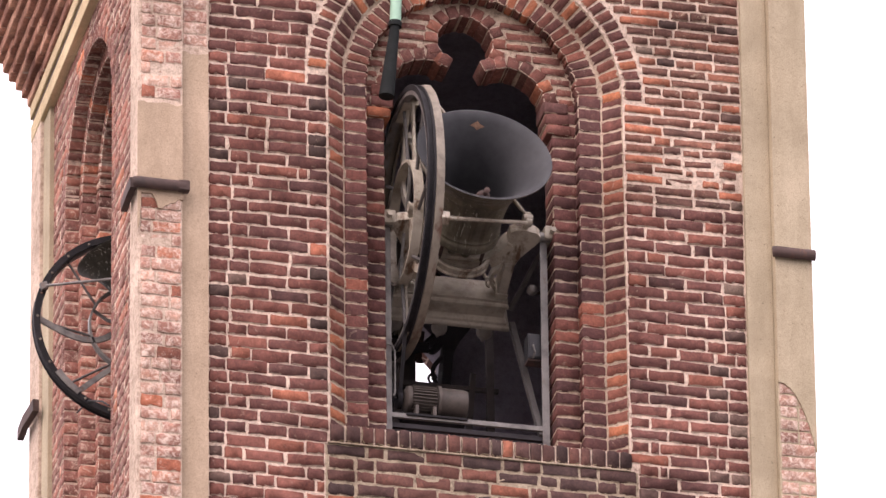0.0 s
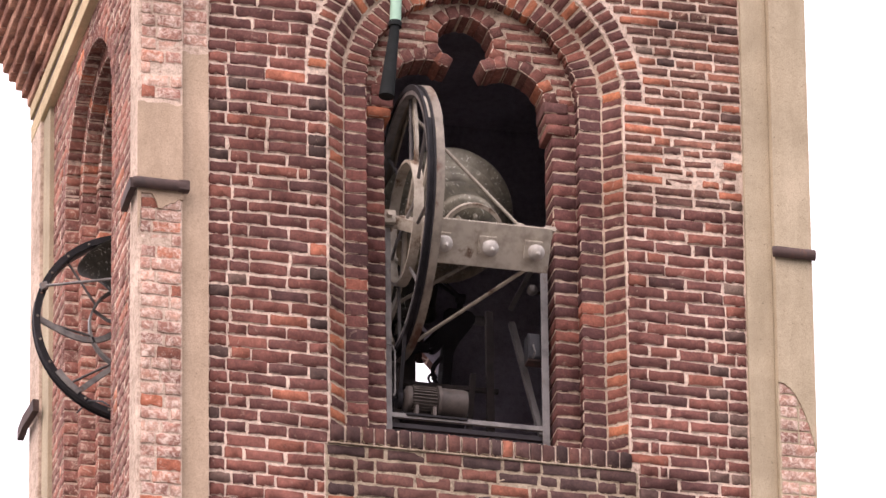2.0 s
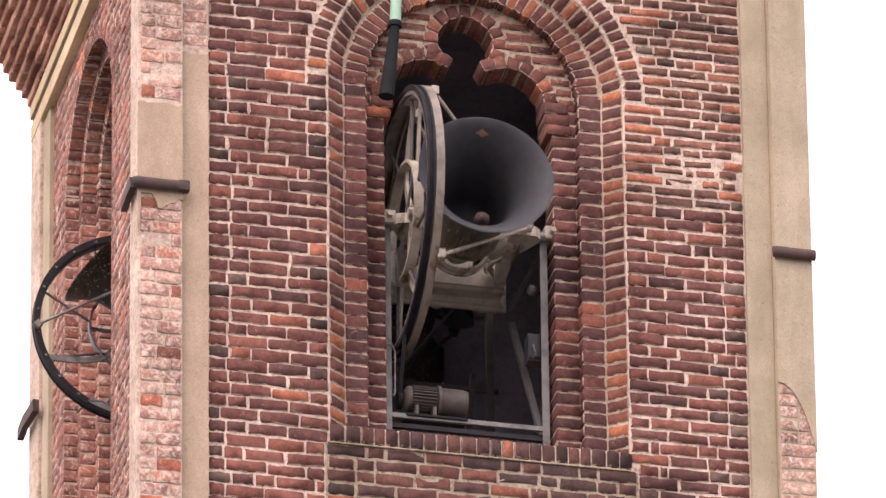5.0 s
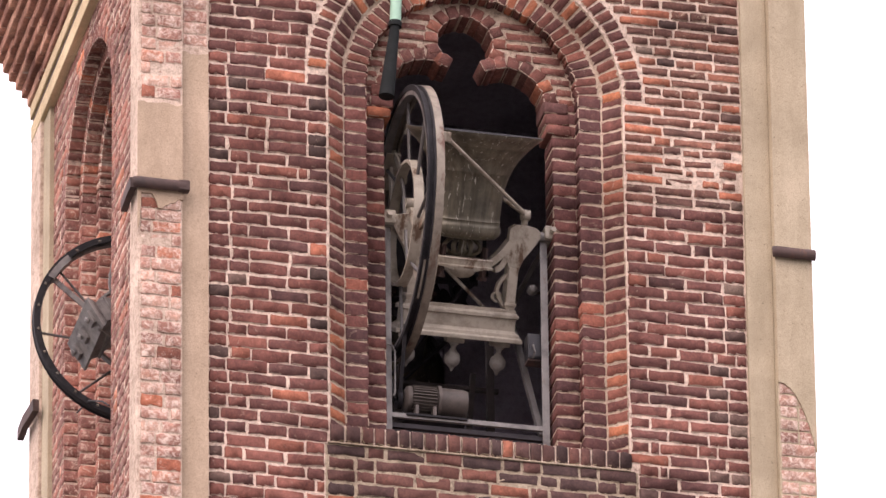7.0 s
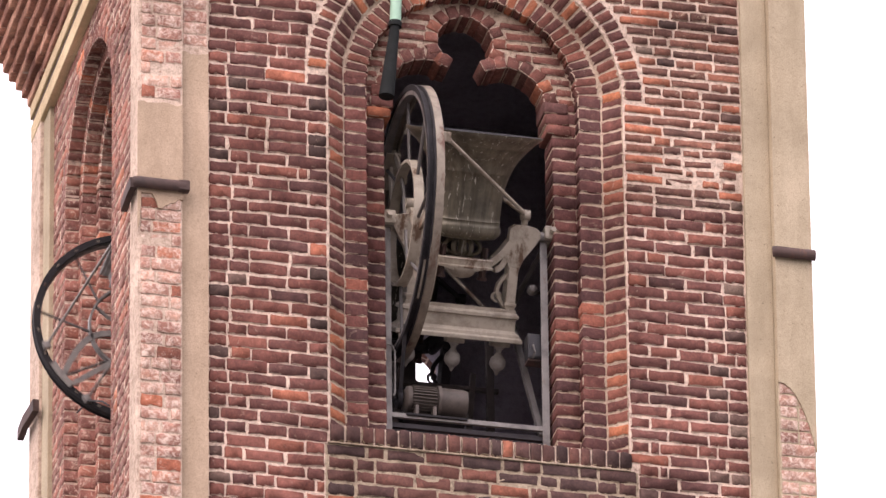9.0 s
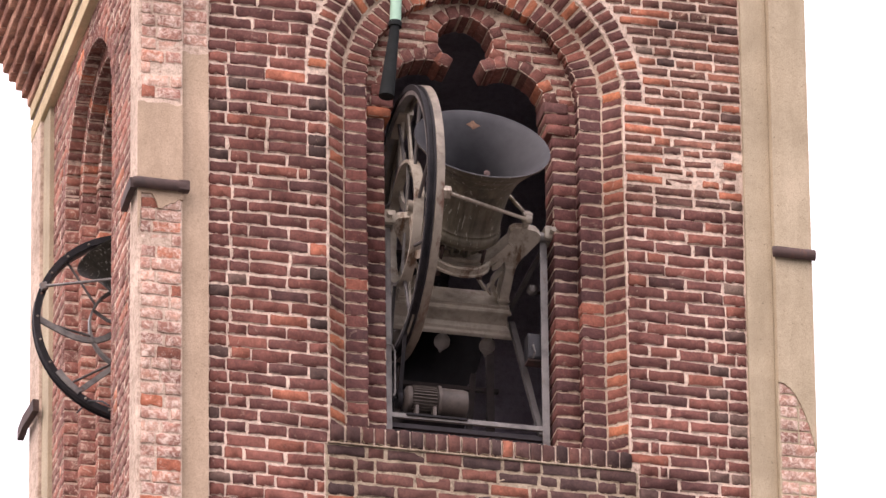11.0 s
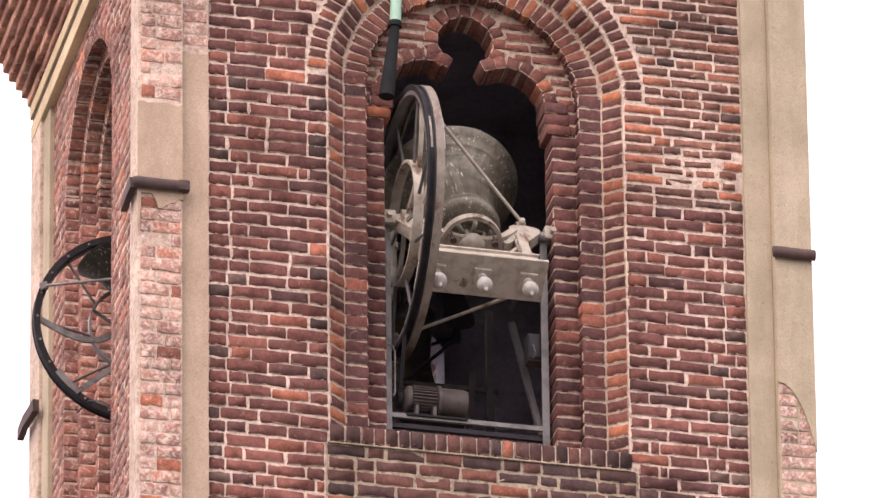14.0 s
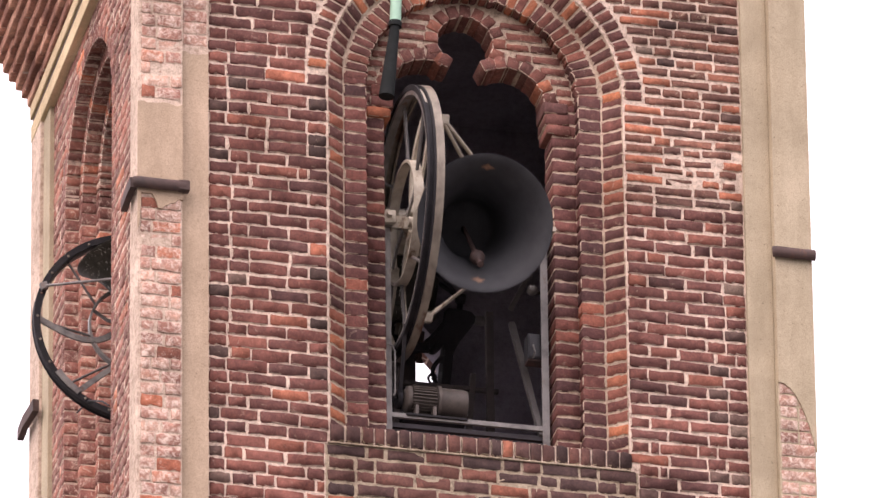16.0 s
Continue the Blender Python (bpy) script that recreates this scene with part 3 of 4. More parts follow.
coat(near_left, [(0, -0.40), (0.05, -0.38), (0.06, -0.165), (0.35, -0.165), (0.47, -0.27), (0.55, -0.255), (0.95, -0.19), (1, -0.19)], LEFT - 0.004, -1.874, 0.47, -0.08, 1, 0.02, M_PLASTER_PINK)
coat(step_left, [(0, LOW + 0.01), (1, LOW + 0.01)], -1.869, -1.704, 0.86, -0.03, 2, 0.012, M_PLASTER_PINK)
coat(step_left, [(0, 1.62), (0.3, 1.56), (0.5, 1.42), (0.8, 1.36), (1, 1.37)], -1.869, -1.704, HIGH - 0.01, -0.03, 4, 0.0, M_PLASTER_PINK)
coat(near_right, [(k / 9, -1.03 - 0.46 * (k / 9) ** 2.2) for k in range(10)], 1.817, RIGHT + 0.004, HIGH - 0.01, -0.08, 3)

# string course and corbelled cornice, round the four sides
def band(name, label, out, z0, z1, material, bevel=0.008):
    bm = bmesh.new()
    x0, x1, y0, y1 = LEFT - out, RIGHT + out, -0.08 - out, BACK + out
    box(bm, x0, x1, y0, y0 + 0.5 + out, z0, z1, bevel)
    box(bm, x0, x1, y1 - 0.30 - out, y1, z0, z1, bevel)
    box(bm, x0, x0 + 0.4 + out, y0 + 0.502 + out, y1 - 0.302 - out, z0, z1, bevel)
    box(bm, x1 - 0.4 - out, x1, y0 + 0.502 + out, y1 - 0.302 - out, z0, z1, bevel)
    return tagged(part(name, bm, material), label, "cornice", kind="structure")


band("trim_string_course", "cream rendered string course under the corbels", 0.004, HIGH + 0.001, HIGH + 0.120, M_CREAM)
band("trim_string_groove", "dark recessed groove of the string course", -0.006, HIGH + 0.1205, HIGH + 0.172, M_RUST)
band("trim_string_upper", "cream rendered upper band of the string course", 0.010, HIGH + 0.1725, HIGH + 0.27, M_CREAM)
CORBELS = [band("trim_corbel", "stepped brick corbel course of the cornice", 0.02 + 0.034 * k, HIGH + 0.272 + 0.079 * k, HIGH + 0.272 + 0.079 * k + 0.064, M_MORTAR, 0.004) for k in range(9)]

bm = bmesh.new()
for k in range(9):
    o = -0.015 + 0.034 * k
    box(bm, LEFT - o, RIGHT + o, -0.08 - o, BACK + o, HIGH + 0.272 + 0.079 * k + 0.0645, HIGH + 0.272 + 0.079 * (k + 1) - 0.0005)
tagged(part("trim_corbel_bed", bm, M_MORTAR), "mortar beds between the corbel courses", "cornice", kind="structure")

bm = bmesh.new()
zr = HIGH + 0.99
c = [bm.verts.new(p) for p in ((LEFT - 0.45, -0.53, zr), (RIGHT + 0.45, -0.53, zr), (RIGHT + 0.45, BACK + 0.45, zr), (LEFT - 0.45, BACK + 0.45, zr))]
apex = bm.verts.new(((LEFT + RIGHT) / 2, (BACK - 0.08) / 2, zr + 1.6))
bm.faces.new(c[::-1])
for i in range(4):
    bm.faces.new((c[i], c[(i + 1) % 4], apex))
tagged(part("roof", bm, M_ROOF), "low terracotta pyramid roof of the tower", "roof", kind="structure")


# sill of bricks on edge, with its mortar ledge
bm = bmesh.new()
box(bm, XC - 0.94, XC + 0.93, -0.016, 0.34, -1.700, -1.688, 0.004)
sill = tagged(part("window_sill", bm, M_LEDGE), "mossy mortar sill course of dark bricks set on edge", "sill", kind="structure")

part("mortar_bed", box(bmesh.new(), -0.98, 0.95, -0.0025, 0.006, LOW, -1.702), M_LEDGE, sill, "damp dark mortar under the sill")

# ---- iron straps, pipe ----
def strap(name, label, x0, x1, y, z, tail=0.0):
    """A wrought tie bar across a corner, its end turned down round the corner."""
    t = thing(name, label, "tie bar", "iron tie bars on the tower")
    bm = sweep(bmesh.new(), [(x0, y, z), (x0 + 0.02, y - 0.01, z), ((x0 + x1) / 2, y - 0.012, z - 0.004), (x1, y - 0.008, z - 0.002)], 0.075, 0.05, (0, 0, 1), 10)
    part("bar", bm, M_RUST, t, smooth=40)
    return t


t = strap("tie_bar", "rusted wrought-iron tie bar across the corner pilaster", LEFT - 0.03, -1.86, -0.105, -0.105)
part("end_block", box(bmesh.new(), -1.905, -1.835, -0.135, -0.075, -0.14, -0.072, 0.008), M_RUST, t)
part("side_strap", sweep(bmesh.new(), [(LEFT - 0.03, -0.09, -0.10), (LEFT - 0.034, 0.03, -0.11), (LEFT - 0.03, 0.20, -0.115)], 0.07, 0.04, (0, 0, 1)), M_RUST, t)
strap("tie_bar", "rusted wrought-iron tie bar over grey render", 1.80, RIGHT + 0.02, -0.105, -0.142)
t = thing("tie_bar", "rusted tie bar end at the far corner of the tower", "tie bar", "iron tie bars on the tower")
part("bar", sweep(bmesh.new(), [(LEFT - 0.03, 2.95, -0.06), (LEFT - 0.05, 3.2, -0.06), (LEFT - 0.045, BACK + 0.05, -0.055)], 0.08, 0.04, (0, 0, 1)), M_RUST, t)

pipe = thing("hanging_conduit", "pale green pipe ending in a black sleeve, hung before the arch", "pipe")
part("pipe", rod(bmesh.new(), (-0.493, 0.03, 2.0), (-0.519, 0.03, 1.25), 0.036, 14), M_GREEN, pipe, "pale green painted pipe", 40)
part("collar", rod(bmesh.new(), (-0.5185, 0.03, 1.27), (-0.521, 0.03, 1.235), 0.041, 14), M_RUBBER, pipe, "", 40)
part("sleeve", rod(bmesh.new(), (-0.52, 0.03, 1.25), (-0.578, 0.03, 0.74), 0.030, 14, 0.049), M_RUBBER, pipe, "black rubber sleeve", 40)


# ---- bells ----
BELL_PROFILE = [(0.030, 0.088), (0.110, 0.085), (0.182, 0.072), (0.208, 0.048), (0.216, 0.020), (0.212, 0.006), (0.213, -0.002), (0.206, -0.010), (0.204, -0.030), (0.207, -0.034), (0.204, -0.040), (0.203, -0.06), (0.206, -0.16),
                (0.216, -0.25), (0.232, -0.32), (0.238, -0.325), (0.240, -0.335), (0.252, -0.37), (0.280, -0.42), (0.286, -0.425), (0.290, -0.435), (0.325, -0.48),
                (0.331, -0.483), (0.334, -0.492), (0.372, -0.53), (0.405, -0.562), (0.407, -0.572)]
BELL_INSIDE = [(0.407, -0.5725), (0.392, -0.571), (0.35, -0.535), (0.29, -0.46), (0.24, -0.38), (0.205, -0.27), (0.18, -0.12), (0.172, -0.02), (0.15, 0.03), (0.08, 0.055), (0.001, 0.06)]


def swinging_bell(name, label, side, big, metal, iron):
    """A bell hung for swinging: iron yoke with finials, big rope wheel on one side, tie rods, clapper. The axle is its x axis.
    side = -1 sets the wheel at -x, +1 at +x."""
    g = thing(name, label, "bell", "bells of the belfry")
    s = -side

    def X(v):
        return v * s

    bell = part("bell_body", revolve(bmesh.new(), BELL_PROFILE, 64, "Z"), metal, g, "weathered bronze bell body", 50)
    k = 1.0 if big else 0.88
    bell.location, bell.scale = (X(-0.05), 0, -0.026), (1.035 * k, 1.035 * k, k)
    part("bell_inside", revolve(bmesh.new(), BELL_INSIDE, 64, "Z"), M_BELL_IN, bell, "inner surface, coloured near black for the hollow's shade", 50)
    # black relief panels on the waist
    for a in (-128, -52):
        bm = bmesh.new()
        rows = []
        for i in range(9):
            z = -0.03 - 0.034 * i
            r = np.interp(-z, [0.0, 0.06, 0.16, 0.25, 0.32], [0.2045, 0.2035, 0.2065, 0.2165, 0.2335]) + 0.0035
            w = 21 * (1 if i > 2 else math.sqrt(max(0.05, 1 - ((2.6 - i) / 2.7) ** 2)))
            rows.append([bm.verts.new((r * math.cos(radians(a + w * k / 4)), r * math.sin(radians(a + w * k / 4)), z)) for k in range(-4, 5)])
        for p, q in zip(rows, rows[1:]):
            for k in range(8):
                bm.faces.new((p[k], p[k + 1], q[k + 1], q[k]))
        part("relief_panel", bm, M_PATINA, bell, "dark relief panel", 60)
    # worn spot where the clapper strikes
    for a in (90, -90):
        ctr = []
        for k in range(8):
            th = k * math.pi / 4
            rr = (0.046, 0.028, 0.036, 0.022)[k % 4]
            da, dh = rr * math.cos(th) / 0.34, rr * 0.6 * math.sin(th)
            hgt = -0.515 + dh
            rad = np.interp(-hgt, [0.46, 0.535, 0.571], [0.29, 0.35, 0.392]) - 0.003
            ctr.append((rad * math.cos(radians(a) + da), rad * math.sin(radians(a) + da), hgt))
        bm = bmesh.new()
        bm.faces.new([bm.verts.new(p) for p in ctr])
        part("strike_mark", bm, M_BARE, bell, "bare worn metal where the clapper strikes")

    clapper = part("clapper", revolve(bmesh.new(), [(0.001, 0.03), (0.014, 0.02), (0.013, -0.25), (0.017, -0.42), (0.038, -0.455), (0.047, -0.49), (0.040, -0.525), (0.016, -0.545), (0.014, -0.60), (0.02, -0.615), (0.001, -0.62)], 16, "Z"), M_RUST, g, "forged iron clapper", 50)
    clapper.location = (X(-0.05), 0, 0.0)

    # yoke: moulded beam, columns, cheek plates, saddle
    drop = 0.0 if big else -0.09
    bm = bmesh.new()
    rings = []
    for o, z in ((0.0, 0.512), (0.0, 0.532), (0.010, 0.537), (0.018, 0.548), (0.018, 0.566), (0.004, 0.572), (0.004, 0.650), (0.014, 0.660), (0.028, 0.672), (0.032, 0.690), (0.046, 0.697), (0.049, 0.702), (0.049, 0.722), (0.046, 0.725)):
        hx, hy, z = 0.346 + o, 0.088 + o, 0.46 + drop + (z - 0.512) * 0.945
        rings.append([bm.verts.new((X(-0.04) + sx * hx, sy * hy, z)) for sx, sy in ((-1, -1), (1, -1), (1, 1), (-1, 1))])
    for p, q in zip(rings, rings[1:]):
        for i in range(4):
            bm.faces.new((p[i], p[(i + 1) % 4], q[(i + 1) % 4], q[i]))
    bm.faces.new(rings[0][::-1])
    bm.faces.new(rings[-1])
    beam = part("yoke_beam", bm, iron, g, "moulded grey cast-iron yoke beam")
    fs = 1.0 if big else 0.22
    for x in (-0.284, 0.0, 0.284):
        f = part("finial", revolve(bmesh.new(), [(a * (0.5 + fs / 2), h * fs) for a, h in ((0.001, 0.0), (0.032, 0.0), (0.032, 0.010), (0.019, 0.022), (0.016, 0.040), (0.024, 0.052), (0.026, 0.058), (0.037, 0.066), (0.046, 0.080), (0.050, 0.100), (0.048, 0.118), (0.041, 0.133), (0.029, 0.143), (0.022, 0.147), (0.023, 0.151), (0.014, 0.156), (0.013, 0.162), (0.008, 0.174), (0.001, 0.180))], 20, "Z", (X(-0.04 + x), 0, 0.690 + drop)), M_FINIAL if big else iron, g, "turned iron finial, pale grey", 35)
        part("plinth", box(bmesh.new(), X(-0.04 + x) - 0.055, X(-0.04 + x) + 0.055, -0.055, 0.055, 0.661 + drop, 0.692 + drop, 0.005), iron, f)
    for x in (-0.31, 0.31):
        xx = X(-0.04 + x)
        bm = bmesh.new()
        box(bm, xx - 0.030, xx + 0.030, -0.07, 0.07, 0.20, 0.461, 0.006)
        box(bm, xx - 0.038, xx + 0.038, -0.078, 0.078, 0.418, 0.440, 0.006)
        part("column", bm, iron, g)
        # cheek plate, flaring to the gudgeon
        o = 1 if xx > X(-0.04) else -1
        prof = [(0.030, 0.29), (0.033, 0.235), (0.045, 0.19), (0.064, 0.145), (0.095, 0.10), (0.128, 0.050), (0.150, 0.010), (0.150, -0.025), (0.120, -0.052), (0.06, -0.062), (-0.01, -0.060), (-0.040, -0.035), (-0.044, 0.05), (-0.040, 0.14), (-0.034, 0.20), (-0.032, 0.29)]
        outl = [(xx + o * q, z) for q, z in prof]
        cheek = part("cheek_plate", prism(bmesh.new(), outl, -0.036, 0.036), iron, g)
        part("lug", rod(bmesh.new(), (xx + o * 0.05, 0, -0.03), (xx + o * 0.05, 0, -0.135), 0.020, 12), iron, cheek)
        part("lug_eye", revolve(bmesh.new(), [(0.032, -0.028), (0.032, 0.028), (0.012, 0.028), (0.012, -0.028)], 16, "X", (xx + o * 0.05, 0, -0.125), True), iron, cheek, "", 40)
        part("gudgeon", rod(bmesh.new(), (xx + o * 0.02, 0, 0), (xx + o * 0.245, 0, 0), 0.030, 16), M_STEEL, g, "steel axle stub", 40)
    # saddle strap over the crown, and the hangers
    pts = []
    for k in range(17):
        u = -1 + k / 8
        pts.append((X(-0.04 + 0.285 * u), 0, 0.045 + 0.190 * (1 - abs(u) ** 2.6)))
    bm = sweep(bmesh.new(), pts, 0.12, 0.042, (0, 1, 0))
    saddle = part("saddle_strap", bm, iron, g, "curved iron saddle over the bell's crown")
    part("crown_ring", revolve(bmesh.new(), [(0.168, 0.172), (0.186, 0.168), (0.192, 0.176), (0.186, 0.186), (0.184, 0.214), (0.194, 0.220), (0.192, 0.232), (0.168, 0.230)], 40, "Z", (X(-0.04), 0, 0), True), iron, g, "cast-iron collar ring round the crown", 35)
    part("crown_plate", box(bmesh.new(), X(-0.04) - 0.166, X(-0.04) + 0.166, -0.05, 0.05, 0.178, 0.205, 0.006), iron, g)
    for x in (-0.13, 0.13):
        for y in (-0.05, 0.05):
            bm = rod(bmesh.new(), (X(-0.04 + x), y, 0.10), (X(-0.04 + x), y, 0.285), 0.012, 8)
            rod(bm, (X(-0.04 + x), y, 0.282), (X(-0.04 + x), y, 0.302), 0.022, 6)
            part("hanger_bolt", bm, M_RUST, saddle)
    bm = revolve(bmesh.new(), [(0.001, 0.225), (0.085, 0.228), (0.088, 0.246), (0.074, 0.272), (0.048, 0.290), (0.001, 0.297)], 18, "Z", (X(-0.04), 0, 0))
    part("crown_boss", bm, iron, saddle, "", 40)
    # canons: six loops round a post on the bell's head
    part("crown_post", revolve(bmesh.new(), [(0.001, 0.19), (0.026, 0.185), (0.030, 0.15), (0.024, 0.11), (0.032, 0.086)], 14, "Z"), M_BRONZE if big else metal, bell, "", 40)
    for k in range(6):
        an = radians(60 * k + 12)
        c, q = math.cos(an), math.sin(an)
        pts = [(c * (0.030 + 0.075 * math.sin(radians(a)) ** 0.8), q * (0.030 + 0.075 * math.sin(radians(a)) ** 0.8), 0.086 + 0.046 * (1 - math.cos(radians(a)))) for a in range(0, 181, 18)]
        pts[0] = (c * 0.085, q * 0.085, 0.082)
        part("canon", sweep(bmesh.new(), pts, 0.030, 0.026, (-q, c, 0), 8), metal, bell, "", 40)
    for o in (-1, 1):
        pts = [(X(-0.04 + o * (0.20 + 0.085 * u)), 0, 0.225 - 0.15 * u * u) for u in [k / 8 for k in range(9)]]
        part("saddle_end", sweep(bmesh.new(), pts, 0.085, 0.036, (0, 1, 0)), iron, saddle)
        pts = [(X(-0.04 + o * (0.285 - 0.055 * math.sin(math.pi * u))), 0, 0.245 + 0.20 * u) for u in [k / 10 for k in range(11)]]
        part("curved_strut", sweep(bmesh.new(), pts, 0.05, 0.020, (0, 1, 0)), iron, beam)
    # scrollwork at the column's foot
    for o in (-1, 1):
        x0 = X(-0.04 + o * 0.238)
        pts = []
        for k in range(25):
            a = radians(90 + 17 * k) * 1.0
            r = 0.036 - 0.0011 * k
            pts.append((x0 + r * math.cos(a) * o, 0.0, 0.385 + r * math.sin(a)))
        part("scroll", sweep(bmesh.new(), pts, 0.04, 0.010, (0, 1, 0)), iron, beam, "curled iron scroll")

    # rope wheel
    R, xw = 0.846, X(-0.42)
    a, b = xw + X(-0.047), xw + X(0.055)
    d = 1 if b > a else -1
    rim = part("wheel_rim", revolve(bmesh.new(), [(R - 0.035, a), (R, a), (R, a + d * 0.010), (R - 0.018, a + d * 0.014), (R - 0.018, a + d * 0.036), (R, a + d * 0.040), (R, a + d * 0.049), (R - 0.035, a + d * 0.049)], 96, "X", (0, 0, 0), True), M_BLACK, g, "black grooved wheel rim", 30)
    part("rim_flange", revolve(bmesh.new(), [(R - 0.05, b - d * 0.012), (R - 0.016, b - d * 0.014), (R - 0.016, b - d * 0.048), (R, b - d * 0.05), (R + 0.002, b - d * 0.044), (R, b - d * 0.024), (R + 0.002, b), (R - 0.05, b)], 96, "X", (0, 0, 0), True), M_RIM if big else M_BLACK, rim, "worn grey-painted rim flange with rust", 30)
    part("inner_flange", revolve(bmesh.new(), [(R - 0.062, a + d * 0.004), (R - 0.036, a + d * 0.004), (R - 0.036, b - d * 0.051), (R - 0.062, b - d * 0.051)], 96, "X", (0, 0, 0), True), M_STEEL, rim, "", 30)
    for k in range(24):
        an = radians(15 * k + 6)
        p = (b + d * 0.001, (R - 0.03) * math.cos(an), (R - 0.03) * math.sin(an))
        part("rivet", revolve(bmesh.new(), [(0.001, d * 0.009), (0.009, d * 0.006), (0.012, -d * 0.001)], 8, "X", p), M_RIM, rim)
    part("inner_ring", revolve(bmesh.new(), [(0.370, xw - 0.03), (0.388, xw - 0.03), (0.388, xw + 0.03), (0.370, xw + 0.03)], 64, "X", (0, 0, 0), True), iron, g, "grey iron inner ring of the wheel", 30)
    hub = part("hub", revolve(bmesh.new(), [(0.03, xw - 0.04), (0.036, xw - 0.036), (0.036, xw - 0.014), (0.042, xw - 0.010), (0.042, xw + 0.010), (0.036, xw + 0.014), (0.036, xw + 0.036), (0.03, xw + 0.04)], 28, "X", (0, 0, 0), True), iron, g, "", 35)
    for k in range(2 if big else 4):
        an = radians((180 if big else 90) * k + 45)
        part("hub_arm", sweep(bmesh.new(), [(xw, 0.06 * math.cos(an), 0.06 * math.sin(an)), (xw, 0.24 * math.cos(an + 0.12), 0.24 * math.sin(an + 0.12)), (xw, 0.37 * math.cos(an), 0.37 * math.sin(an))], 0.014, 0.026, (1, 0, 0)), M_STEEL, hub)
    for k in range(8):
        an = radians(45 * k + 22)
        p0 = (xw, 0.385 * math.cos(an + 0.25), 0.385 * math.sin(an + 0.25))
        p1 = (xw, (R - 0.05) * math.cos(an), (R - 0.05) * math.sin(an))
        part("spoke", rod(bmesh.new(), p0, p1, 0.011, 8), M_BRACE, g, "", 40)
    # clamp plates on the rim with a flat arm to the hub
    for an0 in (202, 22):
        pts = [(xw + X(0.02), (R - 0.045) * math.cos(radians(an0 + q)), (R - 0.045) * math.sin(radians(an0 + q))) for q in range(-9, 10, 3)]
        clamp = part("rim_clamp", sweep(bmesh.new(), pts, 0.09, 0.055, (1, 0, 0)), iron, g, "grey clamp plate on the rim")
        an = radians(an0 + 8)
        part("flat_arm", sweep(bmesh.new(), [(xw + X(0.03), (R - 0.06) * math.cos(an), (R - 0.06) * math.sin(an)), (xw + X(0.03), 0.36 * math.cos(an + 0.25), 0.36 * math.sin(an + 0.25))], 0.014, 0.045, (1, 0, 0)), iron, clamp)
    # two bowed arms from the hub to the rim
    for o in (1, -1):
        pts = [(xw + X(0.02), o * (0.05 + 0.70 * u), -0.08 - 0.26 * u + 0.20 * math.sin(math.pi * u)) for u in [k / 12 for k in range(13)]]
        part("bowed_arm", sweep(bmesh.new(), pts, 0.02, 0.05, (1, 0, 0)), iron, g, "bowed flat iron arm")
    # tie rods from the yoke's far end to the rim
    for o in (1, -1):
        pairs = [((X(0.322), o * 0.03, -0.125), (b + d * 0.02, o * 0.60, -0.56))]
        if o < 0:
            pairs.append(((X(0.27), o * 0.112, 0.565), (b + d * 0.02, o * 0.79, -0.03)))
        for p0, p1 in pairs:
            t = part("tie_rod", rod(bmesh.new(), p0, p1, 0.0115, 10), iron, g, "thin grey tie rod", 40)
            part("rod_end", revolve(bmesh.new(), [(0.001, -0.02), (0.026, -0.018), (0.028, 0.0), (0.026, 0.018), (0.001, 0.02)], 14, "X", p0), iron, t, "", 50)
            part("rod_bracket", box(bmesh.new(), p1[0] - 0.025, p1[0] + 0.025, p1[1] - 0.03, p1[1] + 0.03, p1[2] - 0.03, p1[2] + 0.03, 0.006), iron, t)
    if not big:
        g.scale = (0.76, 0.76, 0.76)
    return g, clapper


AXLE = Vector((0.0, 0.2445, -0.008))
bell_front, clapper_front = swinging_bell("swinging_bell", "weathered bronze bell in a grey iron yoke with rope wheel", -1, True, M_BRONZE, M_IRON)
bell_side, clapper_side = swinging_bell("swinging_bell", "smaller bell in darkened bronze, its wheel standing out of the side opening", -1, False, M_BRONZE_DIMMED, M_STEEL)
SIDE = Vector((-1.81, 1.32, -0.17))
bell_rear, clapper_rear = swinging_bell("swinging_bell", "bronze bell deep in the belfry before the rear opening, its shade in the colour", -1, True, M_BRONZE_DIMMED, M_SHADED)
REAR = Vector((0.10, 2.40, 0.55))

# ---- steel bell frame, bearings, motor ----
def frame_bar(name, parent, p0, p1, w, h, material=M_STEEL, side=(1, 0, 0)):
    return part(name, sweep(bmesh.new(), [p0, p1], w, h, side), material, parent)


fr = thing("bell_frame", "grey steel angle-iron frame in the front opening", "bell frame")
def angle_post(name, x, y, z0, z1, o):
    bm = bmesh.new()
    box(bm, min(x, x + o * 0.045), max(x, x + o * 0.045), y, y + 0.007, z0, z1)
    box(bm, min(x, x + o * 0.007), max(x, x + o * 0.007), y + 0.0075, y + 0.05, z0, z1)
    return part(name, bm, M_STEEL, fr, "steel angle post")


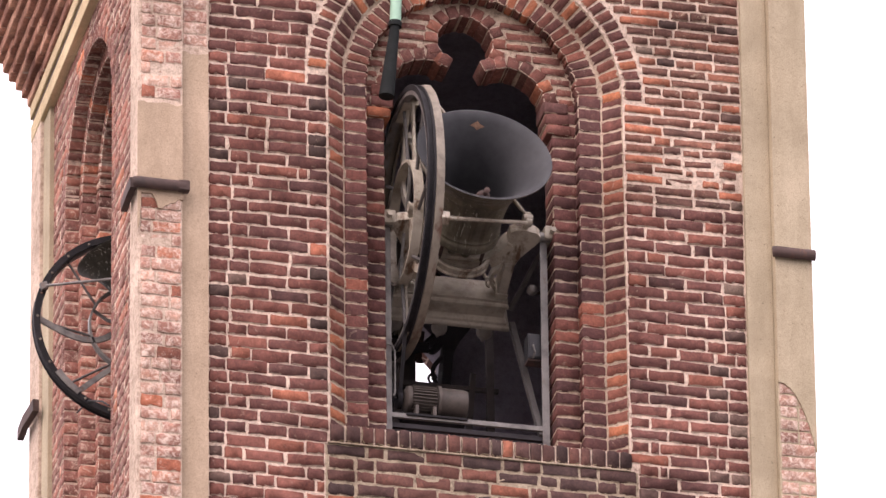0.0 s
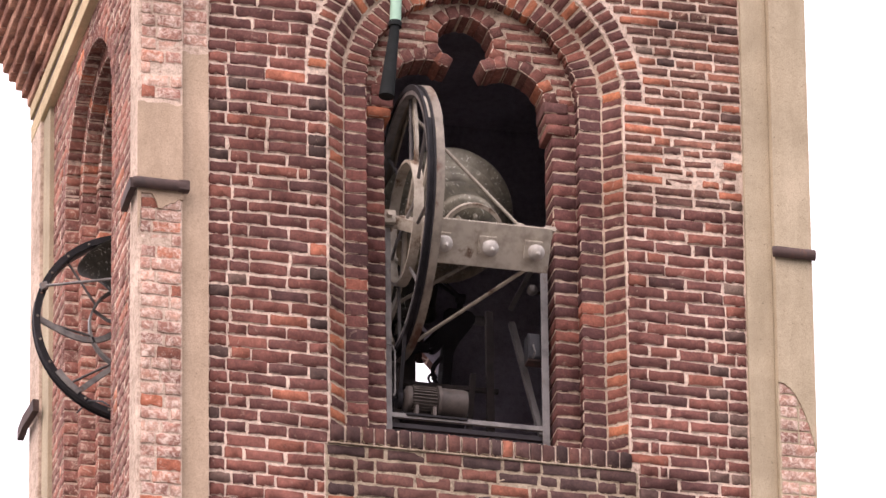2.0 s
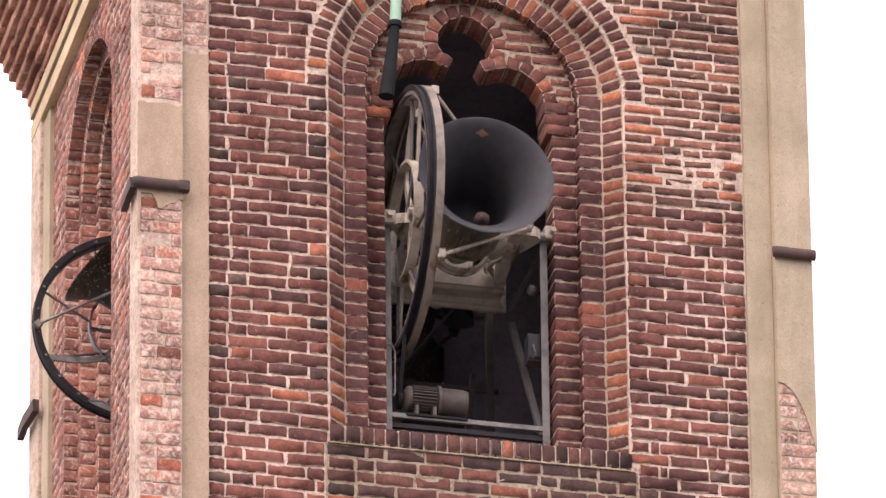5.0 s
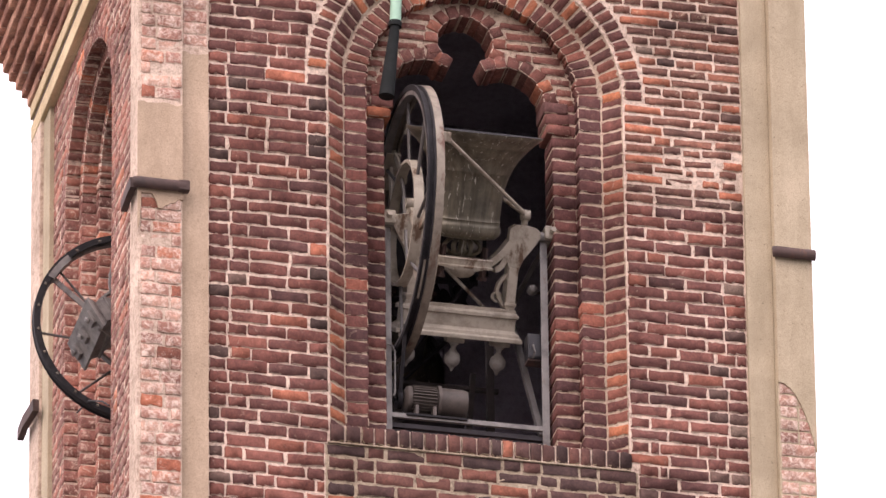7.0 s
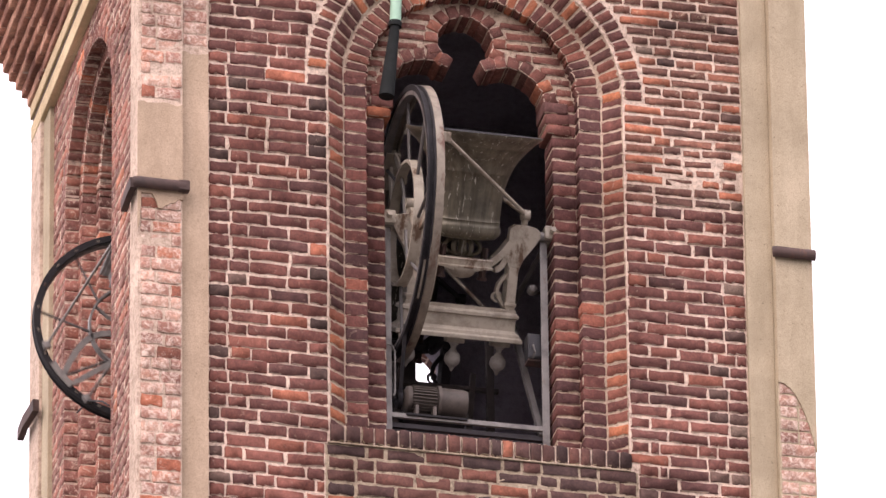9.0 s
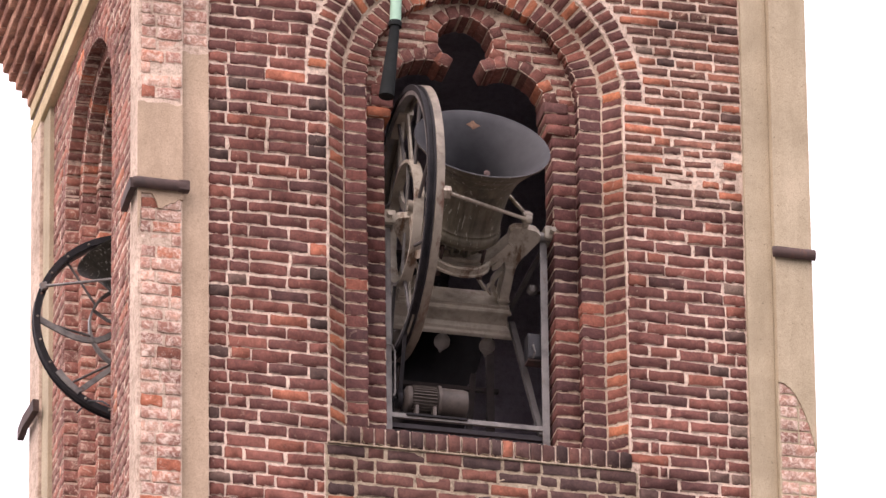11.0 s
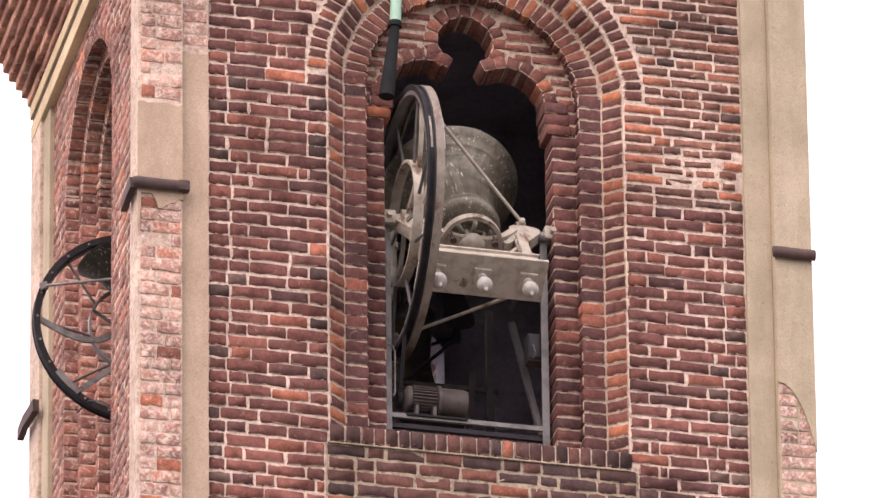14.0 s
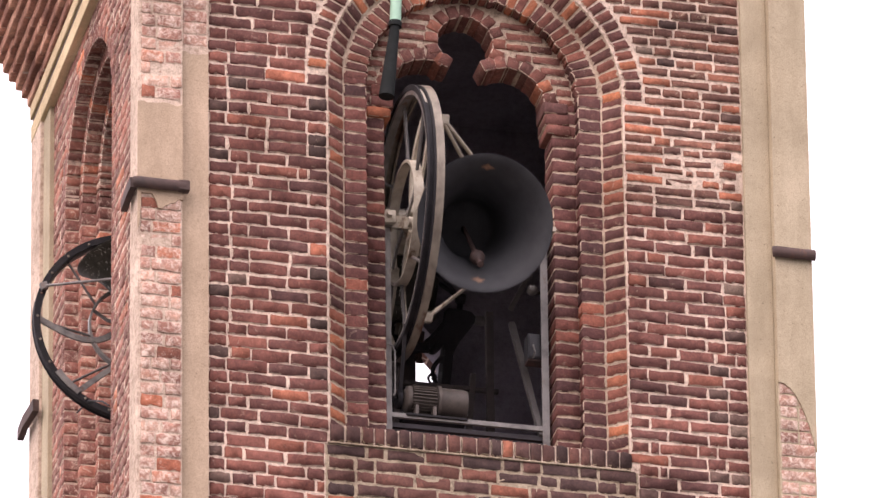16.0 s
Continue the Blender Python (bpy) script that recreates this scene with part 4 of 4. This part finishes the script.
angle_post("post", -0.552, 0.262, SILL - 0.05, -0.03, 1)
angle_post("post", 0.472, 0.262, SILL - 0.05, -0.03, -1)
frame_bar("rail", fr, (-0.545, 0.275, -1.318), (0.465, 0.275, -1.318), 0.03, 0.022, side=(0, 0, 1))
# coloured near black to give the shaded gap above the sill
frame_bar("rail", fr, (-0.545, 0.30, -1.375), (0.465, 0.30, -1.375), 0.03, 0.03, M_SHADED, side=(0, 0, 1))
frame_bar("rail", fr, (-0.545, 0.275, -1.425), (0.465, 0.275, -1.425), 0.014, 0.02, M_BLACK, side=(0, 0, 1))
frame_bar("brace", fr, (0.455, 0.285, -0.06), (0.342, 0.70, -0.285), 0.030, 0.012, M_BRACE)
frame_bar("brace", fr, (0.35, 0.70, -0.38), (0.425, 0.285, -1.36), 0.035, 0.035, M_BRACE)
frame_bar("rear_post", fr, (0.34, 1.25, SILL - 0.33), (0.34, 1.25, -0.02), 0.045, 0.045, M_WOOD)
frame_bar("rear_post", fr, (-0.52, 1.25, SILL - 0.33), (-0.52, 1.25, -0.02), 0.045, 0.045, M_WOOD)
frame_bar("rear_rail", fr, (-0.55, 1.28, -0.55), (0.40, 1.28, -0.55), 0.025, 0.03, M_WOOD, side=(0, 0, 1))
frame_bar("rear_rail", fr, (-0.55, 1.29, -1.1), (0.40, 1.29, -1.1), 0.06, 0.05, M_WOOD, side=(0, 0, 1))
for x in (0.045, 0.155):
    frame_bar("trestle_post", fr, (x, 2.82, -1.9), (x + 0.02, 2.82, 1.2), 0.11, 0.12, M_WOOD)
for x in (-0.34, 0.12):
    frame_bar("rear_strut", fr, (x, 1.27, SILL - 0.33), (x + 0.12, 1.27, -0.45), 0.035, 0.035, M_WOOD)
for x, o in ((-0.53, 1), (0.492, -1)):
    bm = bmesh.new()
    box(bm, x - 0.045, x + 0.045, 0.20, 0.33, -0.035, 0.055, 0.01)
    rod(bm, (x, 0.205, 0.01), (x, 0.16, 0.01), 0.018, 8)
    part("bearing_block", bm, M_IRON, fr, "grey bearing block")
# hanging wire hook on the left post
part("wire_hook", sweep(bmesh.new(), [(-0.535, 0.25, -0.85), (-0.505, 0.245, -0.86), (-0.49, 0.245, -0.90), (-0.492, 0.245, -1.18), (-0.50, 0.246, -1.2)], 0.012, 0.012, (1, 0, 0), 6), M_STEEL, fr)

mo = thing("electric_motor", "dusty grey finned electric motor with a gear housing", "motor", at=pose(0, 0.35, -1.165))
body = part("motor_body", rod(bmesh.new(), (-0.385, 0, 0), (-0.215, 0, 0), 0.078, 28), M_MOTOR, mo, "finned motor body", 40)
for k in range(28):
    an = 2 * math.pi * k / 28
    m = pose(0, 0, 0, math.degrees(an), 0, 0)
    part("fin", box(bmesh.new(), -0.372, -0.222, -0.003, 0.003, 0.074, 0.094, 0, m), M_MOTOR, body)
part("end_bell", revolve(bmesh.new(), [(0.001, -0.425), (0.06, -0.42), (0.085, -0.40), (0.088, -0.378), (0.001, -0.378)], 28, "X"), M_MOTOR, mo, "", 40)
part("flange", rod(bmesh.new(), (-0.216, 0, 0), (-0.195, 0, 0), 0.105, 28), M_MOTOR, mo, "", 40)
part("gear_housing", revolve(bmesh.new(), [(0.001, -0.196), (0.088, -0.196), (0.092, -0.18), (0.092, -0.05), (0.085, -0.03), (0.001, -0.028)], 28, "X"), M_MOTOR, mo, "", 40)
for x in (-0.35, -0.24):
    part("foot", box(bmesh.new(), x - 0.011, x + 0.011, -0.085, 0.085, -0.137, -0.07, 0.006), M_MOTOR, mo)
part("mounting_plate", box(bmesh.new(), -0.42, -0.04, -0.10, 0.12, -0.153, -0.1375, 0.004), M_BLACK, mo)
part("sprocket", revolve(bmesh.new(), [(0.02, -0.455), (0.06, -0.455), (0.06, -0.43), (0.02, -0.43)], 20, "X", (0, 0, 0), True), M_BLACK, mo)

jb = thing("junction_box", "dark grey electrical box fixed to the frame post", "electrical box", at=pose(0.415, 0.36, -0.73))
part("case", box(bmesh.new(), -0.06, 0.055, -0.05, 0.05, -0.085, 0.085, 0.008), M_BOX, jb)
part("cover", box(bmesh.new(), -0.052, 0.047, -0.058, -0.0505, -0.077, 0.077, 0.003), M_BOX, jb)
part("bracket", box(bmesh.new(), -0.06, 0.06, -0.04, 0.04, -0.098, -0.086), M_RUST, jb)
part("cable", sweep(bmesh.new(), [(-0.03, -0.062, 0.0), (-0.035, -0.085, -0.02), (-0.025, -0.085, -0.06), (-0.03, -0.05, -0.085)], 0.012, 0.012, (1, 0, 0), 6), M_STEEL, jb)

# roller chain from the wheel down to the motor
ch = thing("drive_chain", "black drive chain hanging from the wheel to the motor", "chain")
for y0, y1 in ((0.10, 0.30), (0.62, 0.40)):
    part("strand", sweep(bmesh.new(), [(-0.455, y0, -0.78), (-0.452, (y0 + y1) / 2, -0.98), (-0.448, y1, -1.15)], 0.022, 0.014, (1, 0, 0)), M_BLACK, ch)

knob = thing("insulator_knob", "small grey insulator knob beside the frame post", "insulator", at=pose(0.415, 0.42, -0.285))
part("knob", revolve(bmesh.new(), [(0.001, -0.035), (0.022, -0.03), (0.034, -0.005), (0.03, 0.02), (0.012, 0.03), (0.001, 0.032)], 18, "Y"), M_STEEL, knob, "", 40)
part("stem", rod(bmesh.new(), (0, 0.02, 0), (0.06, 0.03, 0), 0.01, 8), M_RUST, knob)

wire = thing("cable", "thin dark cable slung across the side wall", "cable")
part("strand", sweep(bmesh.new(), [(-2.112, 1.95, -0.62), (-2.116, 1.55, -0.74), (-2.114, 1.15, -0.95), (-2.112, 0.95, -1.08)], 0.011, 0.011, (0, 0, 1), 6), M_BLACK, wire)


# ---- bricks, last ----
rng = random.Random(11)
FIELD, OUTER, JAMB, RING, TYMP, UNDER, GLAZ, NEWER = (Pieces(k) for k in (1, 2, 3, 4, 5, 10, 16, 17))


def free_spans(lo, hi, blocks):
    out, x = [], lo
    for a, b in sorted(blocks):
        if a > x:
            out.append((x, min(a, hi)))
        x = max(x, b)
    if x < hi:
        out.append((x, hi))
    return [s for s in out if s[1] - s[0] > 0.04]


rows_z = [-2.58 + COURSE * k for k in range(int((HIGH + 2.58) / COURSE) + 1)]
# the upper right of the wall was rebuilt in thinner bricks
rows_right, z = [], -2.58
while z < HIGH:
    c = COURSE * 0.97 if z < 0.15 else 0.0685
    rows_right.append((z, c))
    z += c
def field_course(z, c, lo, hi):
    blocks = []
    if z > SILL - 0.12:
        rim = 0.930 if z < ZS else 1.062
        h = max(in_arch(XC, rim, ZS, z - 0.03), in_arch(XC, rim, ZS, z + 0.03))
        if h:
            blocks.append((XC - h, XC + h))
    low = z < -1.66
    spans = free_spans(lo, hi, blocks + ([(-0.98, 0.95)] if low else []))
    lay(NEWER if c < 0.07 else FIELD, spans, z, 0.06, -0.0065, rng, 0.003, broken=(1.04, 1.52, 0.27, 0.56), course=c, headers=0.5, bond=None if c < 0.07 else round(z / c), glazed=GLAZ)


for z in rows_z:
    field_course(z, COURSE, F_L + 0.002, MID)
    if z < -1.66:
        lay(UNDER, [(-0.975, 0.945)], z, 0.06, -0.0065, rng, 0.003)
for z, c in rows_right:
    field_course(z, c, MID, F_R - 0.002)

# jambs: a splayed order and two square ones, course by course on both sides
for z in rows_z:
    if not SILL + 0.0 < z < ZS + 0.01:
        continue
    for o in (-1, 1):
        jit = lambda: rng.uniform(-0.002, 0.002)
        ang = math.degrees(math.atan2(0.09, 0.118)) * (1 if o < 0 else -1)
        mid = Vector((XC + o * 0.866, 0.045 - 0.0055 + jit(), z + jit()))
        OUTER.put(Matrix.Translation(mid) @ pose(0, 0, 0, 0, rng.uniform(-1.5, 1.5), ang), 0.137, 0.05, COURSE - rng.uniform(0.008, 0.015))
        JAMB.put(Matrix.Translation((XC + o * 0.735, 0.0855 + jit(), z + jit())), 0.141, 0.082, COURSE - rng.uniform(0.008, 0.015))
        TYMP.put(Matrix.Translation((0.566 if o > 0 else -0.638, 0.1655 + jit(), z + jit())), 0.150, 0.19, COURSE - rng.uniform(0.008, 0.015))

# arch rings
n1 = 38
for k in range(n1):
    a = math.pi * (k + 0.5) / n1
    c, s = math.cos(a), math.sin(a)
    turn = pose(0, 0, 0, 0, 90 - math.degrees(a), 0)
    tilt = pose(0, 0, 0, math.degrees(math.atan2(0.09, 0.118)), 0, 0)
    RING.put(Matrix.Translation((XC + 0.866 * c, 0.0400, ZS + 0.866 * s)) @ turn @ tilt, math.pi * 0.866 / n1 - 0.012, 0.05, 0.130)
    RING.put(Matrix.Translation((XC + 0.729 * c, 0.0855, ZS + 0.729 * s)) @ turn, math.pi * 0.729 / n1 - 0.011, 0.082, 0.134)
n3 = 44
for k in range(n3):
    a = math.pi * (k + 0.5) / n3
    RING.put(Matrix.Translation((XC + 0.995 * math.cos(a), -0.008 + rng.uniform(-0.003, 0.003), ZS + 0.995 * math.sin(a))) @ pose(0, 0, 0, 0, 90 - math.degrees(a) + rng.uniform(-1, 1), 0),
             math.pi * 0.995 / n3 - rng.uniform(0.010, 0.018), 0.05, rng.uniform(0.100, 0.112))
# rings of short bricks round the three lobes
CUSP = Pieces(6)
for cx, cz, r, a0, a1, n in ((-0.047, 1.262, 0.178, 232, -52, 13), (-0.298, 0.875, 0.236, 178, 54, 7), (0.216, 0.875, 0.236, 126, 2, 7)):
    for k in range(n):
        a = radians(a0 + (a1 - a0) * (k + 0.5) / n)
        rr = r + 0.036
        CUSP.put(Matrix.Translation((cx + rr * math.cos(a), 0.162, cz + rr * math.sin(a))) @ pose(0, 0, 0, 0, 90 - math.degrees(a), 0),
                 abs(radians(a1 - a0)) / n * r + 0.002, 0.195, 0.084)
# infill of the tympanum
FILL = Pieces(7)
for z in [ZS + 0.03 + COURSE * 0.85 * k for k in range(8)]:
    h = in_arch(XC, 0.66, ZS, z)
    if not h:
        continue
    blocks = []
    for cx, cz, r in ((-0.047, 1.262, 0.255), (-0.298, 0.875, 0.315), (0.216, 0.875, 0.315)):
        d = r * r - (z - cz) ** 2
        if d > 0:
            blocks.append((cx - math.sqrt(d), cx + math.sqrt(d)))
    lay(FILL, free_spans(XC - h, XC + h, blocks), z, 0.05, 0.163, rng, 0.003, 0.7, course=COURSE * 0.72)
# imposts under the lobes
IMP = Pieces(8)
for x, w in ((-0.60, 0.15), (0.53, 0.15)):
    IMP.put(Matrix.Translation((x, 0.15, 0.70)), w, 0.2, 0.066)
    IMP.put(Matrix.Translation((x + (0.02 if x < 0 else -0.005), 0.157, 0.777)), w, 0.2, 0.074)
    IMP.put(Matrix.Translation((x + (0.03 if x < 0 else -0.015), 0.157, 0.857)), w, 0.2, 0.074)

# sill bricks on edge
SILLB = Pieces(9)
x = XC - 0.93
while x < XC + 0.92:
    w = rng.uniform(0.066, 0.098)
    SILLB.put(Matrix.Translation((x + w / 2, -0.012 + rng.uniform(-0.004, 0.004), -1.625)), w - 0.009, 0.3, rng.uniform(0.108, 0.122))
    x += w

# limewashed bricks of the pilasters
PIL, PIR, PST, PIX = Pieces(12), Pieces(13), Pieces(14), Pieces(15)
for z in rows_z:
    if z < -0.16 or z > 0.5:
        cut = rng.choice((-2.065, -2.035, -2.008, -1.985, -1.95))
        for a, b in ((LEFT + 0.012, cut - 0.002), (cut + 0.002, -1.876)):
            bare = 0.8 if a < -2.1 and -0.52 < z < -0.1 else 0.35 if -0.62 < z < -0.1 else 0.08
            lay(PIX if rng.random() < bare else PIL, [(a, b)], z, 0.024, -0.0845 + rng.uniform(-0.003, 0.003), rng, 0.003, 0.75)
    if z > 0.9:
        lay(PST, [(-1.866, -1.706)], z, 0.024, -0.0345, rng, 0.003, 0.6)
    if z < -1.0:
        lay(PIR, [(1.82, RIGHT - 0.004)], z, 0.024, -0.0845, rng, 0.002, 0.5)

# the side wall, in its own space
SIDEW, SIDEJ, SIDER = Pieces(21), Pieces(22), Pieces(23)
for z in rows_z:
    blocks = []
    if z > LSILL:
        h = max(in_arch(LC, LH + 0.01, LS, z - 0.03), in_arch(LC, LH + 0.01, LS, z + 0.03))
        if h:
            blocks.append((LC - h, LC + h))
    lay(SIDEW, free_spans(-2.83, -0.26, blocks), z, 0.05, -0.0045, rng, 0.002)
    if LSILL < z < LS:
        for o in (-1, 1):
            for k, (d0, d1) in enumerate(((-0.006, 0.085), (0.079, 0.175), (0.17, 0.40))):
                w = 0.105 if k else 0.10
                if k and o > 0 and z < LS - 0.25:
                    continue
                SIDEJ.put(Matrix.Translation((LC + o * (LH - 0.10 * k - 0.006 + w / 2 - (0.0 if k else 0.0)), d0 + 0.002, z + rng.uniform(-0.004, 0.004))), w, d1 - d0, COURSE - rng.uniform(0.006, 0.012))
n2 = 30
for k in range(n2):
    a = math.pi * (k + 0.5) / n2
    for i, (d0, d1) in enumerate(((-0.005, 0.085), (0.080, 0.175), (0.171, 0.40))):
        r = LH - 0.10 * i + 0.045
        SIDER.put(Matrix.Translation((LC + r * math.cos(a), d0, LS + r * math.sin(a))) @ pose(0, 0, 0, 0, 90 - math.degrees(a), 0), math.pi * (r - 0.045) / n2 - 0.011, d1 - d0, 0.102)

# corbel courses: brick headers with open joints along the side and the front
for k, c in enumerate(CORBELS):
    p = Pieces(40 + k)
    out = 0.02 + 0.034 * k
    zc = HIGH + 0.272 + 0.079 * k + 0.032
    for turn, lo, hi in ((Matrix.Translation((LEFT - out, 0, 0)) @ pose(0, 0, 0, 0, 0, -90), -BACK - out, 0.08 + out),):
        x = lo
        while x < hi - 0.05:
            w = min(rng.choice((0.12, 0.245, 0.25)), hi - x)
            p.put(turn @ Matrix.Translation((x + w / 2, -0.006 + rng.uniform(-0.004, 0.004), zc + rng.uniform(-0.002, 0.002))), w - 0.004, 0.06, 0.074)
            x += w
    p.parts(c, M_DUSTY, p.rows)

GLAZ.split(wall_front, M_GLAZED, M_GLAZED, lambda p: True)
NEWER.split(wall_front, M_REBUILT, M_REBUILT_REST, lambda p: p.x > 0.85 and p.z < 1.5)
FIELD.split(wall_front, M_BRICK, M_BRICK_REST, lambda p: p.x < -0.9 and -1.75 < p.z < 1.3)
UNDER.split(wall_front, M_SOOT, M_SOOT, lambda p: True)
OUTER.split(wall_front, M_WARM, M_WARM_REST, lambda p: True)
JAMB.split(wall_front, M_DARK, M_DARK_REST, lambda p: True)
TYMP.split(wall_front, M_DARK, M_DARK_REST, lambda p: True)
RING.split(wall_front, M_WARM, M_WARM_REST, lambda p: True)
CUSP.split(wall_front, M_FILL, M_FILL, lambda p: True)
FILL.split(wall_front, M_FILL, M_FILL, lambda p: True)
IMP.split(wall_front, M_WARM, M_WARM_REST, lambda p: True)
SILLB.split(sill, M_SOOT, M_DARK_REST, lambda p: True)
PIL.split(near_left, M_PALE, M_PALE_REST, lambda p: True)
PIX.split(near_left, M_BARED, M_BARED, lambda p: True)
PIR.split(near_right, M_PALE, M_PALE_REST, lambda p: True)
PST.split(step_left, M_PALE, M_PALE_REST, lambda p: True)
SIDEW.split(wall_left, M_SIDE, M_SIDE_REST, lambda p: p.x > -1.0 and p.z < 1.3)
SIDEJ.split(wall_left, M_SIDE, M_SIDE_REST, lambda p: p.x < LC)
SIDER.split(wall_left, M_SIDE, M_SIDE_REST, lambda p: True)


# ---- motions ----
def pendulum(t, peak, rate=1.62):
    """The angle of a free swing at t seconds from its standstill at peak degrees."""
    a, v, dt = radians(peak), 0.0, 0.004
    for _ in range(int(round(abs(t) / dt))):
        v -= rate * rate * math.sin(a) * dt
        a += v * dt
    return math.degrees(a)


def motions():
    def front(t):
        """Degrees from hanging; + carries the mouth outwards."""
        if t < 0.98:
            return -pendulum(t + 0.65, -131.0, 1.42)
        if t < 4.27:
            return pendulum(t - 2.625, -143.7, 1.575)
        if t < 6.22:
            return -pendulum(6.22 - t, -149.5, 1.43)
        if t < 9.9:
            return 149.5
        if t < 11.0:
            u = (t - 9.9) / 1.1
            e = -pendulum(11.0 - 10.57, -131.0, 1.42)
            return 149.5 + (e - 149.5) * (3 * u * u - 2 * u ** 3) + (u ** 3 - u * u) * 1.1 * -34
        if t < 12.2:
            return -pendulum(t - 10.57, -131.0, 1.42)
        if t < 15.53:
            return pendulum(t - 13.865, -144.0, 1.56)
        return -pendulum(17.48 - t, -149.5, 1.43)

    def side_swing(t):
        if t < 4.3 or t > 11.1:
            return 157.0
        if t < 6.3:
            u, e = (t - 4.3) / 2.0, pendulum(6.3 - 7.6, -141.0, 1.69)
            return 157.0 + (e - 157.0) * (3 * u * u - 2 * u ** 3) + (u ** 3 - u * u) * 2.0 * -180
        if t < 9.2:
            return pendulum(t - 7.6, -141.0, 1.69)
        u, e = (t - 9.2) / 1.9, pendulum(9.2 - 7.6, -141.0, 1.69)
        return e + (157.0 - e) * (3 * u * u - 2 * u ** 3) + (u ** 3 - 2 * u * u + u) * 1.9 * 180

    steps = [k / 10 for k in range(161)]
    walk(bell_front, [(t, Matrix.Translation(AXLE) @ pose(0, 0, 0, -front(t))) for t in steps])
    walk(bell_side, [(t, Matrix.Translation(SIDE) @ pose(0, 0, 0, 0, 0, -90) @ pose(0, 0, 0, -side_swing(t))) for t in steps])

    def rear_swing(t):
        """A rest upturned, a fall, one swing out and back, and the rest again."""
        for t0, t1, t2, t3 in ((2.5, 4.4, 7.55, 9.3), (9.35, 11.25, 14.25, 16.1)):
            tp = (t1 + t2) / 2
            if t < t0:
                return 150.0
            if t < t1:
                return pendulum((t - t0) * 1.9 / (t1 - t0), 150.0, 1.46) if t > t0 else 150.0
            if t < t2:
                return pendulum(t - tp, -142.0, 1.60 * 3.28 / (t2 - t1))
            if t < t3:
                return pendulum((t3 - t) * 1.9 / (t3 - t2), 150.0, 1.46)
        return 150.0

    walk(bell_rear, [(t, Matrix.Translation(REAR) @ pose(0, 0, 0, -rear_swing(t))) for t in steps])
    walk(clapper_rear, [(t, Matrix.Translation(clapper_rear.location) @ pose(0, 0, 0, a)) for t, a in [(0, -27), (4.6, -27), (5.2, 27), (7.7, 27), (8.2, -27), (11.4, -27), (11.9, 27), (14.4, 27), (14.9, -27), (16.0, -27)]])

    swing = [(0, 27), (1.3, 27), (1.75, -27), (4.3, -27), (4.65, 0), (5.0, 27), (12.6, 27), (13.05, -27), (15.5, -27), (15.8, 2), (16.0, 24)]
    walk(clapper_front, [(t, Matrix.Translation(clapper_front.location) @ pose(0, 0, 0, a)) for t, a in swing])
    swing = [(0, 27), (6.2, 27), (6.7, -27), (9.3, -27), (9.6, 0), (10.0, 27), (16.0, 27)]
    walk(clapper_side, [(t, Matrix.Translation(clapper_side.location) @ pose(0, 0, 0, a)) for t, a in swing])


motions()
